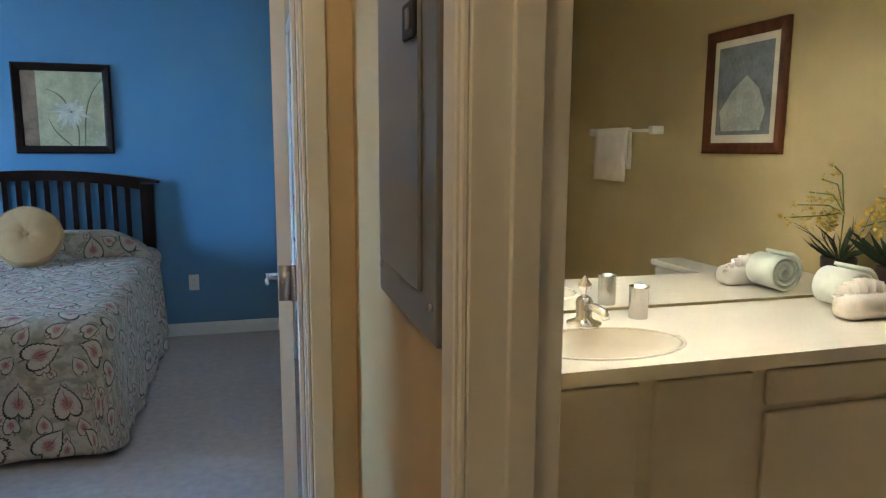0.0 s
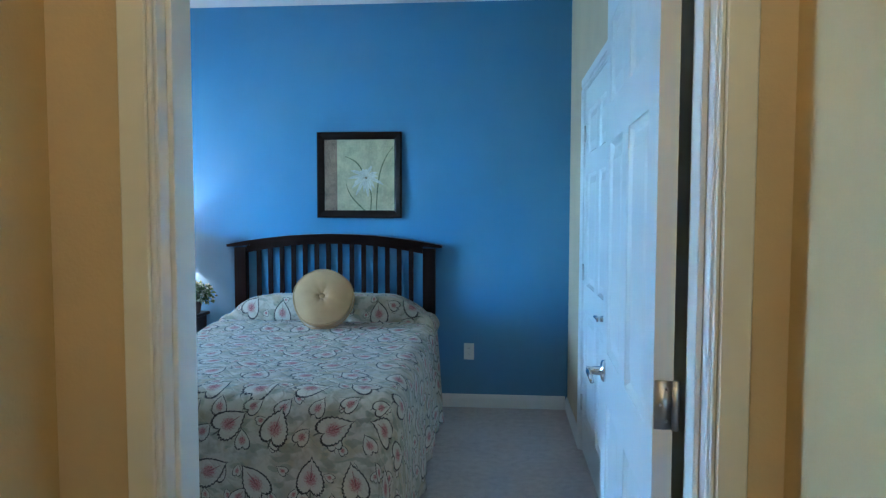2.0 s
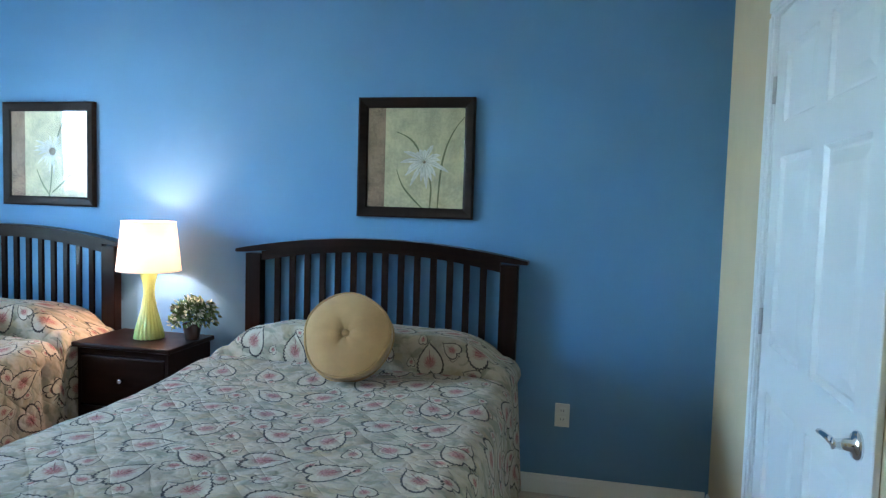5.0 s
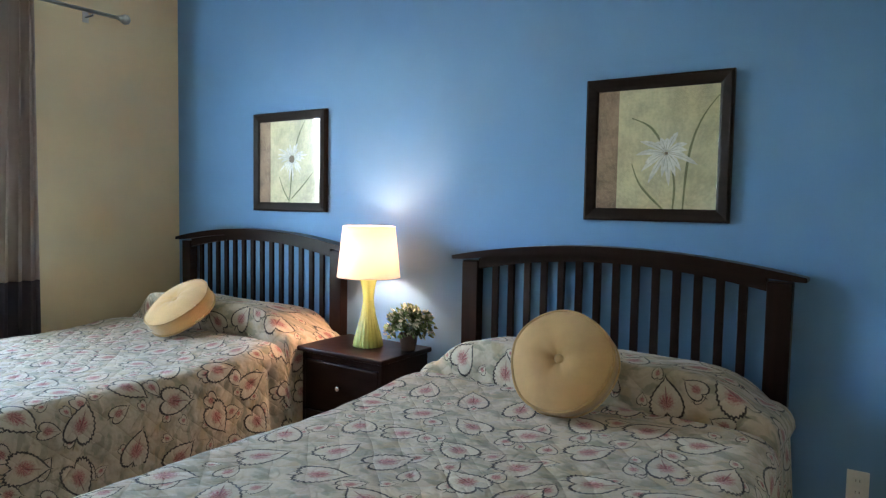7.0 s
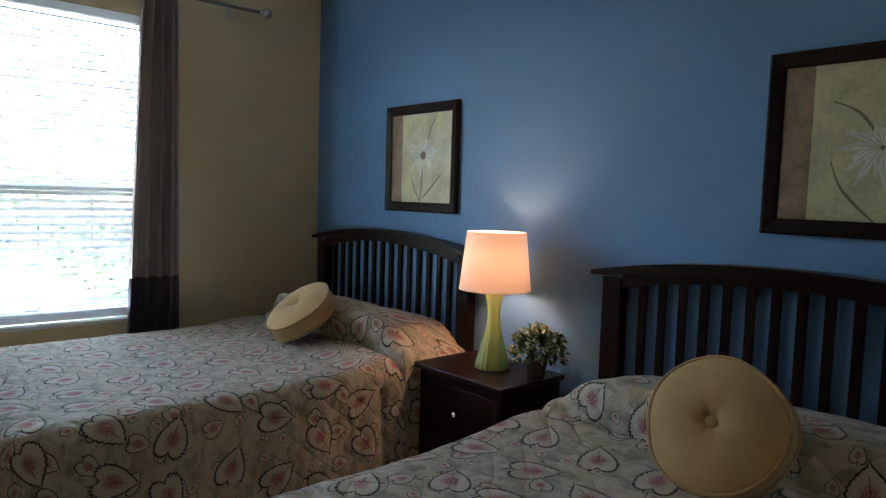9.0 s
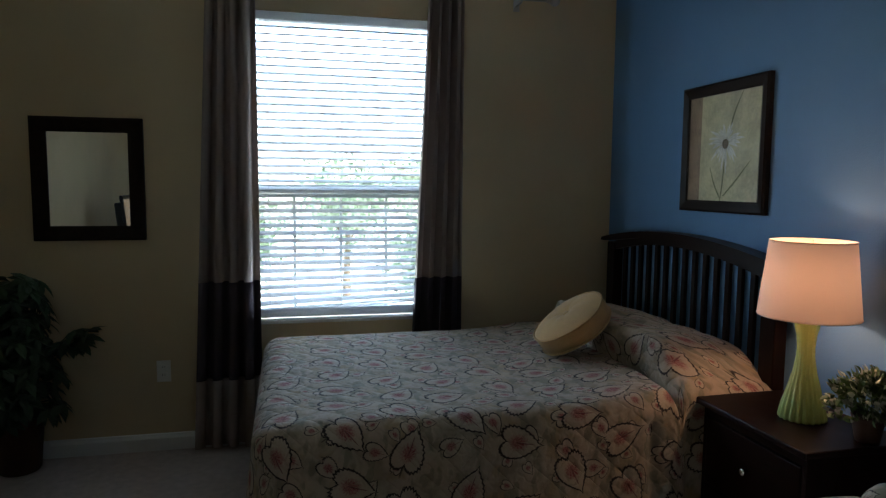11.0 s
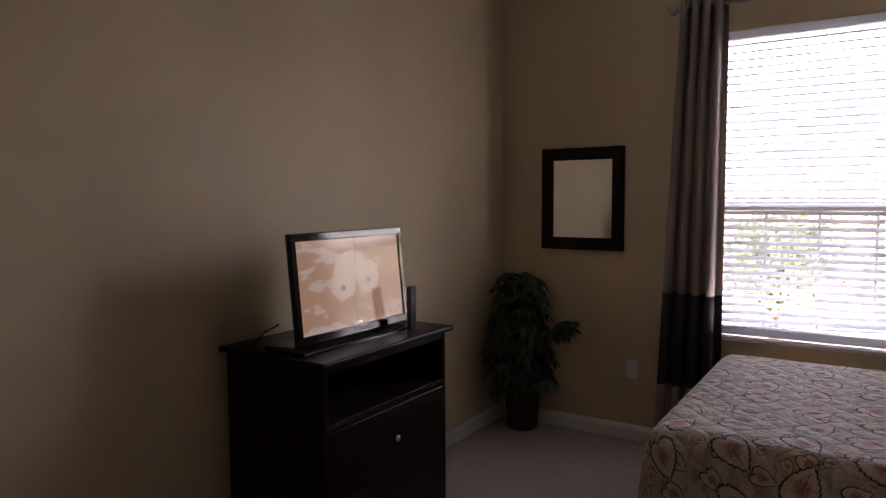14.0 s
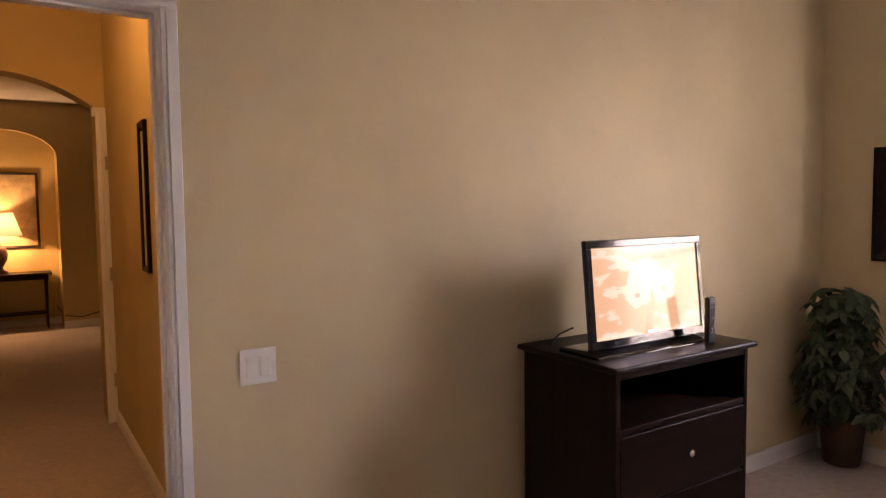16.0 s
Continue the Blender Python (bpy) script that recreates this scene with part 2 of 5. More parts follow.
BEIGE = (0.63, 0.505, 0.31)
M_BEIGE = paint("beige_wall_paint", BEIGE)
# the same beige, yellowed: the hall's warm light is put into the colour
M_HALL = paint("warm_lit_beige_paint", (0.58, 0.445, 0.215))
M_BLUE = paint("blue_wall_paint", (0.14, 0.265, 0.44), spread=0.04)
M_BATHWALL = paint("bath_wall_paint", (0.48, 0.385, 0.19))
M_CEIL = paint("ceiling_paint", (0.86, 0.86, 0.83), 0.8, 0.004, 60)
M_WHITE = paint("white_gloss_paint", (0.78, 0.78, 0.76), 0.32, 0.00012, 60, 0.03, 0.5)
M_CARPET = carpet("carpet_pile", (0.50, 0.430, 0.400))
M_TILE = paint("bath_floor_vinyl", (0.55, 0.48, 0.38), 0.4)
M_ESP = wood("espresso_wood", (0.0145, 0.0064, 0.0046), 0.33, 0)
M_ESPV = wood("espresso_wood_upright", (0.0145, 0.0064, 0.0046), 0.33, 2)
M_FRAME = wood("dark_frame_wood", (0.020, 0.012, 0.009), 0.4, 0)
M_QUILT = quilt()
M_TAN = cloth("mustard_cushion_cloth", (0.55, 0.345, 0.15))
M_TANP = cloth("mustard_piping_cloth", (0.48, 0.30, 0.125))
M_CHROME = metal("polished_chrome", (0.80, 0.80, 0.82), 0.12)
M_NICKEL = metal("brushed_nickel", (0.55, 0.53, 0.50), 0.32)
M_STEEL = paint("grey_panel_enamel", (0.20, 0.205, 0.21), 0.28, 0.0004, 90, 0.04, 0.5)
M_BLACK = paint("black_gloss_plastic", (0.012, 0.012, 0.014), 0.09, 0.0, 60, 0.1, 0.55)
M_BLACKM = paint("black_matt_plastic", (0.018, 0.018, 0.02), 0.5)
M_PLATE = paint("white_plastic_plate", (0.76, 0.75, 0.70), 0.35, 0.0, 60, 0.02)
M_GLASS = glass("window_glass")
M_MIRROR = mirror_glass("mirror_silver")
M_LIME = paint("lime_ceramic", (0.36, 0.48, 0.16), 0.22, 0.0, 60, 0.05, 0.5)
M_SHADE = thin_fabric("cream_shade_linen", (0.86, 0.68, 0.56), 0.115)
M_CURT = thin_fabric("taupe_curtain_cloth", (0.42, 0.35, 0.31), 0.28)
M_BAND = thin_fabric("plum_grey_band_cloth", (0.075, 0.060, 0.070), 0.12)
M_SLAT = thin_fabric("white_blind_slat", (0.74, 0.76, 0.78), 0.30)
M_BULB = glow("lit_bulb_glass", (1.0, 0.72, 0.42), 0.5)


# ---------------------------------------------------------------- building helpers
BASES = {}


def thing(name, place, label, category, group="", kind=""):
    e = new(name)
    e.empty_display_size = 0.1
    e.location = place
    BASES[e.name] = Vector(place)
    return tagged(e, label, category, group, kind)


def base_of(ob):
    while ob.parent:
        ob = ob.parent
    return BASES.get(ob.name, Vector((0, 0, 0)))


def part(name, bm, material, parent=None, label="", smooth=False):
    """Links a bmesh, given in world coordinates, as one mesh object."""
    if parent is not None:
        bmesh.ops.translate(bm, verts=bm.verts, vec=-base_of(parent))
    bmesh.ops.recalc_face_normals(bm, faces=bm.faces)
    me = bpy.data.meshes.new(name)
    for f in bm.faces:
        f.smooth = smooth
    bm.to_mesh(me)
    bm.free()
    me.materials.append(material)
    ob = new(name, me)
    if parent is not None:
        ob.parent = parent
    if label:
        ob["label"] = label
    return ob


def solid(name, bm, material, label, category="", kind="", group="", smooth=False):
    return tagged(part(name, bm, material, None, "", smooth), label, category, group, kind)


def box(x0, x1, y0, y1, z0, z1, bevel=0.0, bm=None, steps=2):
    own = bmesh.new()
    bmesh.ops.create_cube(own, size=1.0, matrix=Matrix.LocRotScale(((x0 + x1) / 2, (y0 + y1) / 2, (z0 + z1) / 2), None, (abs(x1 - x0), abs(y1 - y0), abs(z1 - z0))))
    if bevel:
        bmesh.ops.bevel(own, geom=own.edges[:], offset=bevel, segments=steps, affect="EDGES", profile=0.5)
    return merge(bm, own)


def merge(bm, own):
    if bm is None:
        return own
    me = bpy.data.meshes.new("scratch")
    own.to_mesh(me)
    own.free()
    bm.from_mesh(me)
    bpy.data.meshes.remove(me)
    return bm


def lathe(profile, place, seg=32, bm=None, flute=None):
    """Turns (radius, z) pairs about an upright axis at place."""
    own = bmesh.new()
    rings = []
    for r, z in profile:
        ring = []
        for i in range(seg):
            a = 2 * math.pi * i / seg
            rr = r * (1 + (flute(a, z) if flute else 0))
            ring.append(own.verts.new((place[0] + rr * math.cos(a), place[1] + rr * math.sin(a), place[2] + z)))
        rings.append(ring)
    for p, q in zip(rings, rings[1:]):
        for i in range(seg):
            own.faces.new((p[i], p[(i + 1) % seg], q[(i + 1) % seg], q[i]))
    for ring, (r, z) in ((rings[0], profile[0]), (rings[-1], profile[-1])):
        if r > 1e-4:
            own.faces.new(ring)
    bmesh.ops.remove_doubles(own, verts=own.verts, dist=1e-5)
    return merge(bm, own)


def tube(points, radius, seg=8, bm=None, taper=1.0):
    own = bmesh.new()
    pts = [Vector(p) for p in points]
    rings = []
    for i, p in enumerate(pts):
        d = (pts[min(i + 1, len(pts) - 1)] - pts[max(i - 1, 0)]).normalized()
        side = d.orthogonal().normalized() if i == 0 else (side - d * side.dot(d)).normalized()
        up = d.cross(side)
        r = radius * (1 + (taper - 1) * i / max(1, len(pts) - 1))
        rings.append([own.verts.new(p + (side * math.cos(2 * math.pi * k / seg) + up * math.sin(2 * math.pi * k / seg)) * r) for k in range(seg)])
    for p, q in zip(rings, rings[1:]):
        for k in range(seg):
            own.faces.new((p[k], p[(k + 1) % seg], q[(k + 1) % seg], q[k]))
    own.faces.new(rings[0])
    own.faces.new(rings[-1])
    return merge(bm, own)


def prism(outline, axis, lo, hi, bevel=0.0, bm=None):
    """An outline of (a, b) pairs, pushed along axis from lo to hi. axis y: a is x, b is z; axis x: a is y, b is z; axis z: a is x, b is y."""
    own = bmesh.new()
    put = {"y": lambda a, b, c: (a, c, b), "x": lambda a, b, c: (c, a, b), "z": lambda a, b, c: (a, b, c)}[axis]
    f0 = [own.verts.new(put(a, b, lo)) for a, b in outline]
    f1 = [own.verts.new(put(a, b, hi)) for a, b in outline]
    own.faces.new(f0)
    own.faces.new(f1)
    n = len(outline)
    for i in range(n):
        own.faces.new((f0[i], f0[(i + 1) % n], f1[(i + 1) % n], f1[i]))
    if bevel:
        bmesh.ops.bevel(own, geom=own.edges[:], offset=bevel, segments=2, affect="EDGES", profile=0.5)
    return merge(bm, own)


def sphere(place, r, seg=16, squash=(1, 1, 1), bm=None):
    own = bmesh.new()
    bmesh.ops.create_uvsphere(own, u_segments=seg, v_segments=max(6, seg // 2), radius=r, matrix=Matrix.LocRotScale(place, None, squash))
    return merge(bm, own)


def turned(bm, m):
    bmesh.ops.transform(bm, matrix=m, verts=bm.verts)
    return bm


# ---------------------------------------------------------------- plan
XW, XE = -4.370, 0.290          # bedroom, west and east
YS, YN = 2.290, 5.720           # bedroom, south and north
TOP = 2.780                     # ceiling
YH = 2.165                      # hall side of the door wall
DX0, DX1, DTOP = -0.752, 0.152, 2.045    # bedroom doorway
HXE, HXW = 0.275, -0.948        # hall, east and west
WY0, WY1, WZ0, WZ1 = 3.560, 4.660, 0.685, 2.335   # window opening
CY0, CY1 = 3.965, 4.925         # closet doorway
BY0, BY1 = 0.450, 1.285         # bathroom doorway
BXE, BYN = 2.420, 2.580         # bathroom, east wall and mirror wall
ARCH_Y = -0.720                 # hall arch
FOY = -5.150                    # wall with the niche

solid("floor", box(-4.6, 0.39, -6.2, 5.9, -0.12, 0.0), M_CARPET, "pale grey-beige cut-pile carpet over bedroom and hall", "carpet", "structure")
solid("floor_bath", box(0.39, 2.6, -1.0, 2.7, -0.12, 0.0), M_TILE, "beige vinyl floor of the bathroom", "floor", "structure")
solid("floor_closet", box(0.39, 1.3, 2.7, 5.9, -0.12, 0.0), M_CARPET, "carpet inside the closet", "carpet", "structure")
solid("floor_foyer", box(0.39, 2.6, -6.2, -1.0, -0.12, 0.0), M_CARPET, "carpet of the foyer", "carpet", "structure")
solid("ceiling", box(-4.6, 2.6, -6.2, 5.9, TOP, TOP + 0.15), M_CEIL, "white textured plaster ceiling", "ceiling", "structure")

solid("wall_north", box(XW - 0.12, 1.3, YN, YN + 0.12, 0, TOP), M_BLUE, "medium blue painted accent wall behind the beds", "wall", "structure")
w = box(XW - 0.12, XW, YS - 0.125, WY0, 0, TOP)
box(XW - 0.12, XW, WY1, YN, 0, TOP, bm=w)
box(XW - 0.12, XW, WY0, WY1, 0, WZ0 - 0.02, bm=w)
box(XW - 0.12, XW, WY0, WY1, WZ1, TOP, bm=w)
solid("wall_west", w, M_BEIGE, "beige painted wall with the window", "wall", "structure")
w = box(XW, DX0 - 0.02, YH, YS, 0, TOP)
box(DX1 + 0.02, 0.41, YH, YS, 0, TOP, bm=w)
box(DX0 - 0.02, DX1 + 0.02, YH, YS, DTOP + 0.02, TOP, bm=w)
solid("wall_south", w, M_BEIGE, "beige painted wall with the bedroom doorway", "wall", "structure")
w = box(XE, XE + 0.12, YS, CY0 - 0.02, 0, TOP)
box(XE, XE + 0.12, CY1 + 0.02, YN, 0, TOP, bm=w)
box(XE, XE + 0.12, CY0 - 0.02, CY1 + 0.02, DTOP + 0.02, TOP, bm=w)
solid("wall_east", w, M_BEIGE, "beige painted wall with the closet door", "wall", "structure")
# never in view, added so no sky leaks round the shut closet door
solid("wall_closet_light_stop", box(1.15, 1.27, 2.70, YN, 0, TOP), M_BEIGE, "plain closet back wall, unseen, added to keep sky light out", "wall", "structure")

w = box(HXE, HXE + 0.115, BY1 + 0.02, YH, 0, TOP)
box(HXE, HXE + 0.115, ARCH_Y, BY0 - 0.02, 0, TOP, bm=w)
box(HXE, HXE + 0.115, BY0 - 0.02, BY1 + 0.02, DTOP + 0.02, TOP, bm=w)
solid("wall_hall_east", w, M_HALL, "beige hall wall beside the bathroom door, warm light in its colour", "wall", "structure")
solid("wall_hall_west", box(HXW - 0.115, HXW, ARCH_Y, YH, 0, TOP), M_HALL, "beige hall wall, warm light in its colour", "wall", "structure")


def arch_wall(x0, x1, ax0, ax1, spring, rise, top, flat=False):
    """The outline of a wall with an arched opening down to the floor."""
    pts = [(x0, 0), (ax0, 0), (ax0, spring)]
    for i in range(1, 24):
        a = math.pi * (1 - i / 24)
        u = -1 + 2 * i / 24 if flat else math.cos(a)
        pts.append(((ax0 + ax1) / 2 + (ax1 - ax0) / 2 * u, spring + rise * (1 - u * u if flat else math.sin(a))))
    pts += [(ax1, spring), (ax1, 0), (x1, 0), (x1, top), (x0, top)]
    return pts


solid("wall_hall_arch", prism(arch_wall(-3.2, 2.42, -0.885, 0.270, 2.155, 0.20, TOP, True), "y", ARCH_Y - 0.22, ARCH_Y), M_HALL, "beige wall, warm light in its colour, arched opening to the foyer", "wall", "structure")
solid("wall_niche", prism(arch_wall(-3.2, 2.42, -0.90, 0.28, 2.12, 0.32, TOP), "y", FOY - 0.12, FOY), M_HALL, "beige wall, warm light in its colour, with an arched niche", "wall", "structure")
solid("wall_niche_back", box(-1.6, 1.3, FOY - 0.60, FOY - 0.50, 0, TOP), M_HALL, "back of the arched niche", "wall", "structure")
w = box(-1.02, -0.90, FOY - 0.50, FOY - 0.12, 0, TOP)
box(0.28, 0.40, FOY - 0.50, FOY - 0.12, 0, TOP, bm=w)
solid("wall_niche_sides", w, M_HALL, "sides of the arched niche", "wall", "structure")
w = box(-3.32, -3.2, FOY - 0.12, ARCH_Y, 0, TOP)
box(2.42, 2.54, FOY - 0.12, ARCH_Y - 0.22, 0, TOP, bm=w)
solid("wall_foyer_sides", w, M_HALL, "side walls of the foyer", "wall", "structure")

solid("wall_bath_north", box(0.41, BXE + 0.12, BYN, BYN + 0.12, 0, TOP), M_BATHWALL, "yellow-beige bathroom wall behind the mirror", "wall", "structure")
solid("wall_bath_east", box(BXE, BXE + 0.12, ARCH_Y, BYN, 0, TOP), M_BATHWALL, "yellow-beige bathroom wall with the picture", "wall", "structure")
solid("wall_bath_south", box(0.39, BXE, ARCH_Y, ARCH_Y + 0.10, 0, TOP), M_BATHWALL, "yellow-beige bathroom end wall", "wall", "structure")


def skirting(name, pts, label):
    """A baseboard with a moulded top, along a run of floor points; the room is to the left of the run."""
    prof = [(0, 0), (0.014, 0), (0.014, 0.066), (0.010, 0.078), (0.008, 0.088), (0.0, 0.092)]
    bm = bmesh.new()
    for a, b in zip(pts, pts[1:]):
        a, b = Vector((*a, 0)), Vector((*b, 0))
        side = Vector((-(b - a).y, (b - a).x, 0)).normalized()
        r0 = [bm.verts.new(a + side * (u + 0.002) + Vector((0, 0, v))) for u, v in prof]
        r1 = [bm.verts.new(b + side * (u + 0.002) + Vector((0, 0, v))) for u, v in prof]
        n = len(prof)
        for i in range(n):
            bm.faces.new((r0[i], r0[(i + 1) % n], r1[(i + 1) % n], r1[i]))
        bm.faces.new(r0)
        bm.faces.new(r1)
    return solid(name, bm, M_WHITE, label, "baseboard", "structure")


skirting("baseboard", [(XE - 0.016, YN), (XW, YN)], "white moulded baseboard along the blue wall")
skirting("baseboard", [(XW, YN - 0.016), (XW, YS)], "white moulded baseboard under the window")
skirting("baseboard", [(XW + 0.016, YS), (DX0 - 0.085, YS)], "white moulded baseboard behind the dresser")
skirting("baseboard", [(XE, YS), (XE, CY0 - 0.085)], "white moulded baseboard beside the closet")
skirting("baseboard", [(XE, CY1 + 0.085), (XE, YN - 0.016)], "white moulded baseboard beside the closet")
skirting("baseboard", [(HXW, YH), (HXW, ARCH_Y)], "white moulded baseboard along the hall")
skirting("baseboard", [(HXE, BY1 + 0.085), (HXE, YH)], "white moulded baseboard below the electric panel")
skirting("baseboard", [(HXW + 0.016, ARCH_Y), (-0.885, ARCH_Y)], "white moulded baseboard round the arch pier")
skirting("baseboard", [(-3.2, FOY), (-0.90, FOY)], "white moulded baseboard of the foyer")
skirting("baseboard", [(-0.90, FOY - 0.5), (0.28, FOY - 0.5)], "white moulded baseboard of the niche")


def casing(name, axis, face, out, lo, hi, top, label, width=0.062, steps=((0.0, 0.30, 0.012), (0.30, 1.0, 0.017))):
    """Moulded trim round a doorway. axis: the one along the wall; face: the wall's plane; out: the side to which it stands proud."""
    bm = bmesh.new()

    def bar(a0, a1, z0, z1, flip):
        for k0, k1, d in steps:
            p, q = (a0 + (a1 - a0) * k0, a0 + (a1 - a0) * k1) if flip is not None else (a0, a1)
            zz0, zz1 = (z0, z1) if flip is not None else (z0 + (z1 - z0) * k0, z0 + (z1 - z0) * k1)
            f0, f1 = sorted((face + out * 0.001, face + out * d))
            if axis == "x":
                box(p, q, f0, f1, zz0, zz1, 0.0025, bm, 1)
            else:
                box(f0, f1, p, q, zz0, zz1, 0.0025, bm, 1)

    g = 0.004
    bar(lo - g, lo - width, 0, top + g, True)
    bar(hi + g, hi + width, 0, top + g, True)
    bar(lo - width, hi + width, top + g, top + width, None)
    return solid(name, bm, M_WHITE, label, "door casing", "structure")


def jamb(name, axis, f0, f1, lo, hi, top, label, stop_at):
    bm = bmesh.new()

    def b(a0, a1, d0, d1, z0, z1):
        if axis == "x":
            box(a0, a1, d0, d1, z0, z1, 0.0015, bm, 1)
        else:
            box(d0, d1, a0, a1, z0, z1, 0.0015, bm, 1)

    b(lo - 0.018, lo, f0, f1, 0, top + 0.018)
    b(hi, hi + 0.018, f0, f1, 0, top + 0.018)
    b(lo, hi, f0, f1, top, top + 0.018)
    s0, s1 = stop_at
    b(lo + 0.0005, lo + 0.011, s0, s1, 0, top - 0.001)
    b(hi - 0.011, hi - 0.0005, s0, s1, 0, top - 0.001)
    b(lo + 0.011, hi - 0.011, s0, s1, top - 0.011, top - 0.001)
    return solid(name, bm, M_WHITE, label, "door frame", "structure")


FLAT = ((0.0, 0.16, 0.010), (0.16, 1.0, 0.015))
casing("trim", "x", YS, 1, DX0, DX1, DTOP, "white moulded casing round the bedroom doorway, room side", 0.052)
casing("trim", "x", YH, -1, DX0, DX1, DTOP, "white moulded casing round the bedroom doorway, hall side", 0.062, FLAT)
jamb("trim", "x", YH - 0.001, YS + 0.001, DX0, DX1, DTOP, "white door frame of the bedroom doorway", (YH + 0.03, YH + 0.075))
casing("trim", "y", XE, -1, CY0, CY1, DTOP, "white moulded casing round the closet door")
jamb("trim", "y", XE - 0.001, XE + 0.121, CY0, CY1, DTOP, "white door frame of the closet", (XE + 0.045, XE + 0.080))
casing("trim", "y", HXE, -1, BY0, BY1, DTOP, "white moulded casing round the bathroom doorway", 0.062, FLAT)
jamb("trim", "y", HXE - 0.001, HXE + 0.116, BY0, BY1, DTOP, "white door frame of the bathroom doorway", (HXE + 0.045, HXE + 0.08))


# ---------------------------------------------------------------- doors
def panel_door(name, width, height, label, m, lever_side, knob_z=0.888):
    """A six-panel leaf in its own frame: x from the hinge along the leaf, y its thickness, then set by m."""
    th = 0.035
    rails = [(0.0, 0.20), (0.80, 0.95), (1.56, 1.67), (height - 0.125, height)]
    stile, mid = 0.105, 0.10
    leaf = bmesh.new()
    box(0, stile, 0, th, 0.0, height, bm=leaf)
    box(width - stile, width, 0, th, 0.0, height, bm=leaf)
    box((width - mid) / 2, (width + mid) / 2, 0, th, rails[0][1], rails[3][0], bm=leaf)
    for z0, z1 in rails:
        if z0 in (rails[0][0], rails[3][0]):
            box(stile, width - stile, 0, th, z0, z1, bm=leaf)
        else:
            box(stile, (width - mid) / 2, 0, th, z0, z1, bm=leaf)
            box((width + mid) / 2, width - stile, 0, th, z0, z1, bm=leaf)
    door = part(name, turned(leaf, m), M_WHITE)
    tagged(door, label, "door", "", "structure")
    cols = ((stile, (width - mid) / 2), ((width + mid) / 2, width - stile))
    for (_, z0), (z1, _) in zip(rails, rails[1:]):
        for a0, a1 in cols:
            bm = bmesh.new()
            own = bmesh.new()
            # raised field with sloping sides on both faces
            def ring(i, y):
                return [own.verts.new((x, y, z)) for x, z in ((a0 + i, z0 + i), (a1 - i, z0 + i), (a1 - i, z1 - i), (a0 + i, z1 - i))]
            loops = [ring(0.0, th * 0.5 - 0.015), ring(0.012, th * 0.5 - 0.005), ring(0.020, th * 0.5 - 0.005), ring(0.055, th * 0.5 - 0.014)]
            back = [ring(0.0, th * 0.5 + 0.015), ring(0.012, th * 0.5 + 0.005), ring(0.020, th * 0.5 + 0.005), ring(0.055, th * 0.5 + 0.014)]
            for set_ in (loops, back):
                for p, q in zip(set_, set_[1:]):
                    for i in range(4):
                        own.faces.new((p[i], p[(i + 1) % 4], q[(i + 1) % 4], q[i]))
                own.faces.new(set_[-1])
            for i in range(4):
                own.faces.new((loops[0][i], loops[0][(i + 1) % 4], back[0][(i + 1) % 4], back[0][i]))
            merge(bm, own)
            part("panel", turned(bm, m), M_WHITE, door)
    for hz in (0.27, 1.014, height - 0.24):
        bm = tube([(-0.004, lever_side * 0.004 + (0 if lever_side < 0 else th), hz - 0.045), (-0.004, lever_side * 0.004 + (0 if lever_side < 0 else th), hz + 0.045)], 0.007, 10)
        box(-0.002, 0.0, 0.002, th - 0.002, hz - 0.045, hz + 0.045, bm=bm)
        for s in (-0.03, 0.0, 0.03):
            sphere((-0.003, th * 0.5 + (0.006 if s == 0 else -0.006), hz + s), 0.003, 8, bm=bm)
        part("hinge", turned(bm, m), M_NICKEL, door, "satin nickel butt hinge", True)
    for side in (-1, 1):
        y0 = 0.0 if side < 0 else th
        kx = width - 0.065
        bm = bmesh.new()
        own = lathe([(0.0, 0.0), (0.032, 0.0), (0.033, 0.004), (0.028, 0.010), (0.014, 0.014), (0.011, 0.045), (0.013, 0.052), (0.0, 0.056)], (0, 0, 0), 24)
        turned(own, Matrix.Translation((kx, y0, knob_z)) @ Matrix.Rotation(radians(90 if side < 0 else -90), 4, "X"))
        merge(bm, own)
        tube([(kx, y0 + side * 0.047, knob_z), (kx - 0.03, y0 + side * 0.050, knob_z + 0.003), (kx - 0.07, y0 + side * 0.049, knob_z), (kx - 0.105, y0 + side * 0.046, knob_z - 0.007)], 0.0085, 10, bm, 0.8)
        part("lever_handle", turned(bm, m), M_CHROME, door, "polished chrome lever handle", True)
    return door


# open leaf: hinge on the east jamb, swung into the room almost against the wall
OPEN = Matrix.Translation((0.134, YS + 0.012, 0.012)) @ Matrix.Rotation(radians(87.5), 4, "Z")
panel_door("door_1", 0.850, 2.030, "white six-panel bedroom door, standing open, chrome levers", OPEN, -1)
CLOSED = Matrix.Translation((XE + 0.004, CY1 - 0.004, 0.012)) @ Matrix.Rotation(radians(-90), 4, "Z")
panel_door("door_2", 0.950, 2.028, "white six-panel closet door, shut, chrome lever", CLOSED, -1, 0.890)
bm = box(DX0 - 0.001, DX0 + 0.0025, YS - 0.085, YS - 0.05, 0.885, 0.945, 0.0008)
solid("strike_plate", bm, M_NICKEL, "satin nickel strike plate in the door frame", "strike plate")

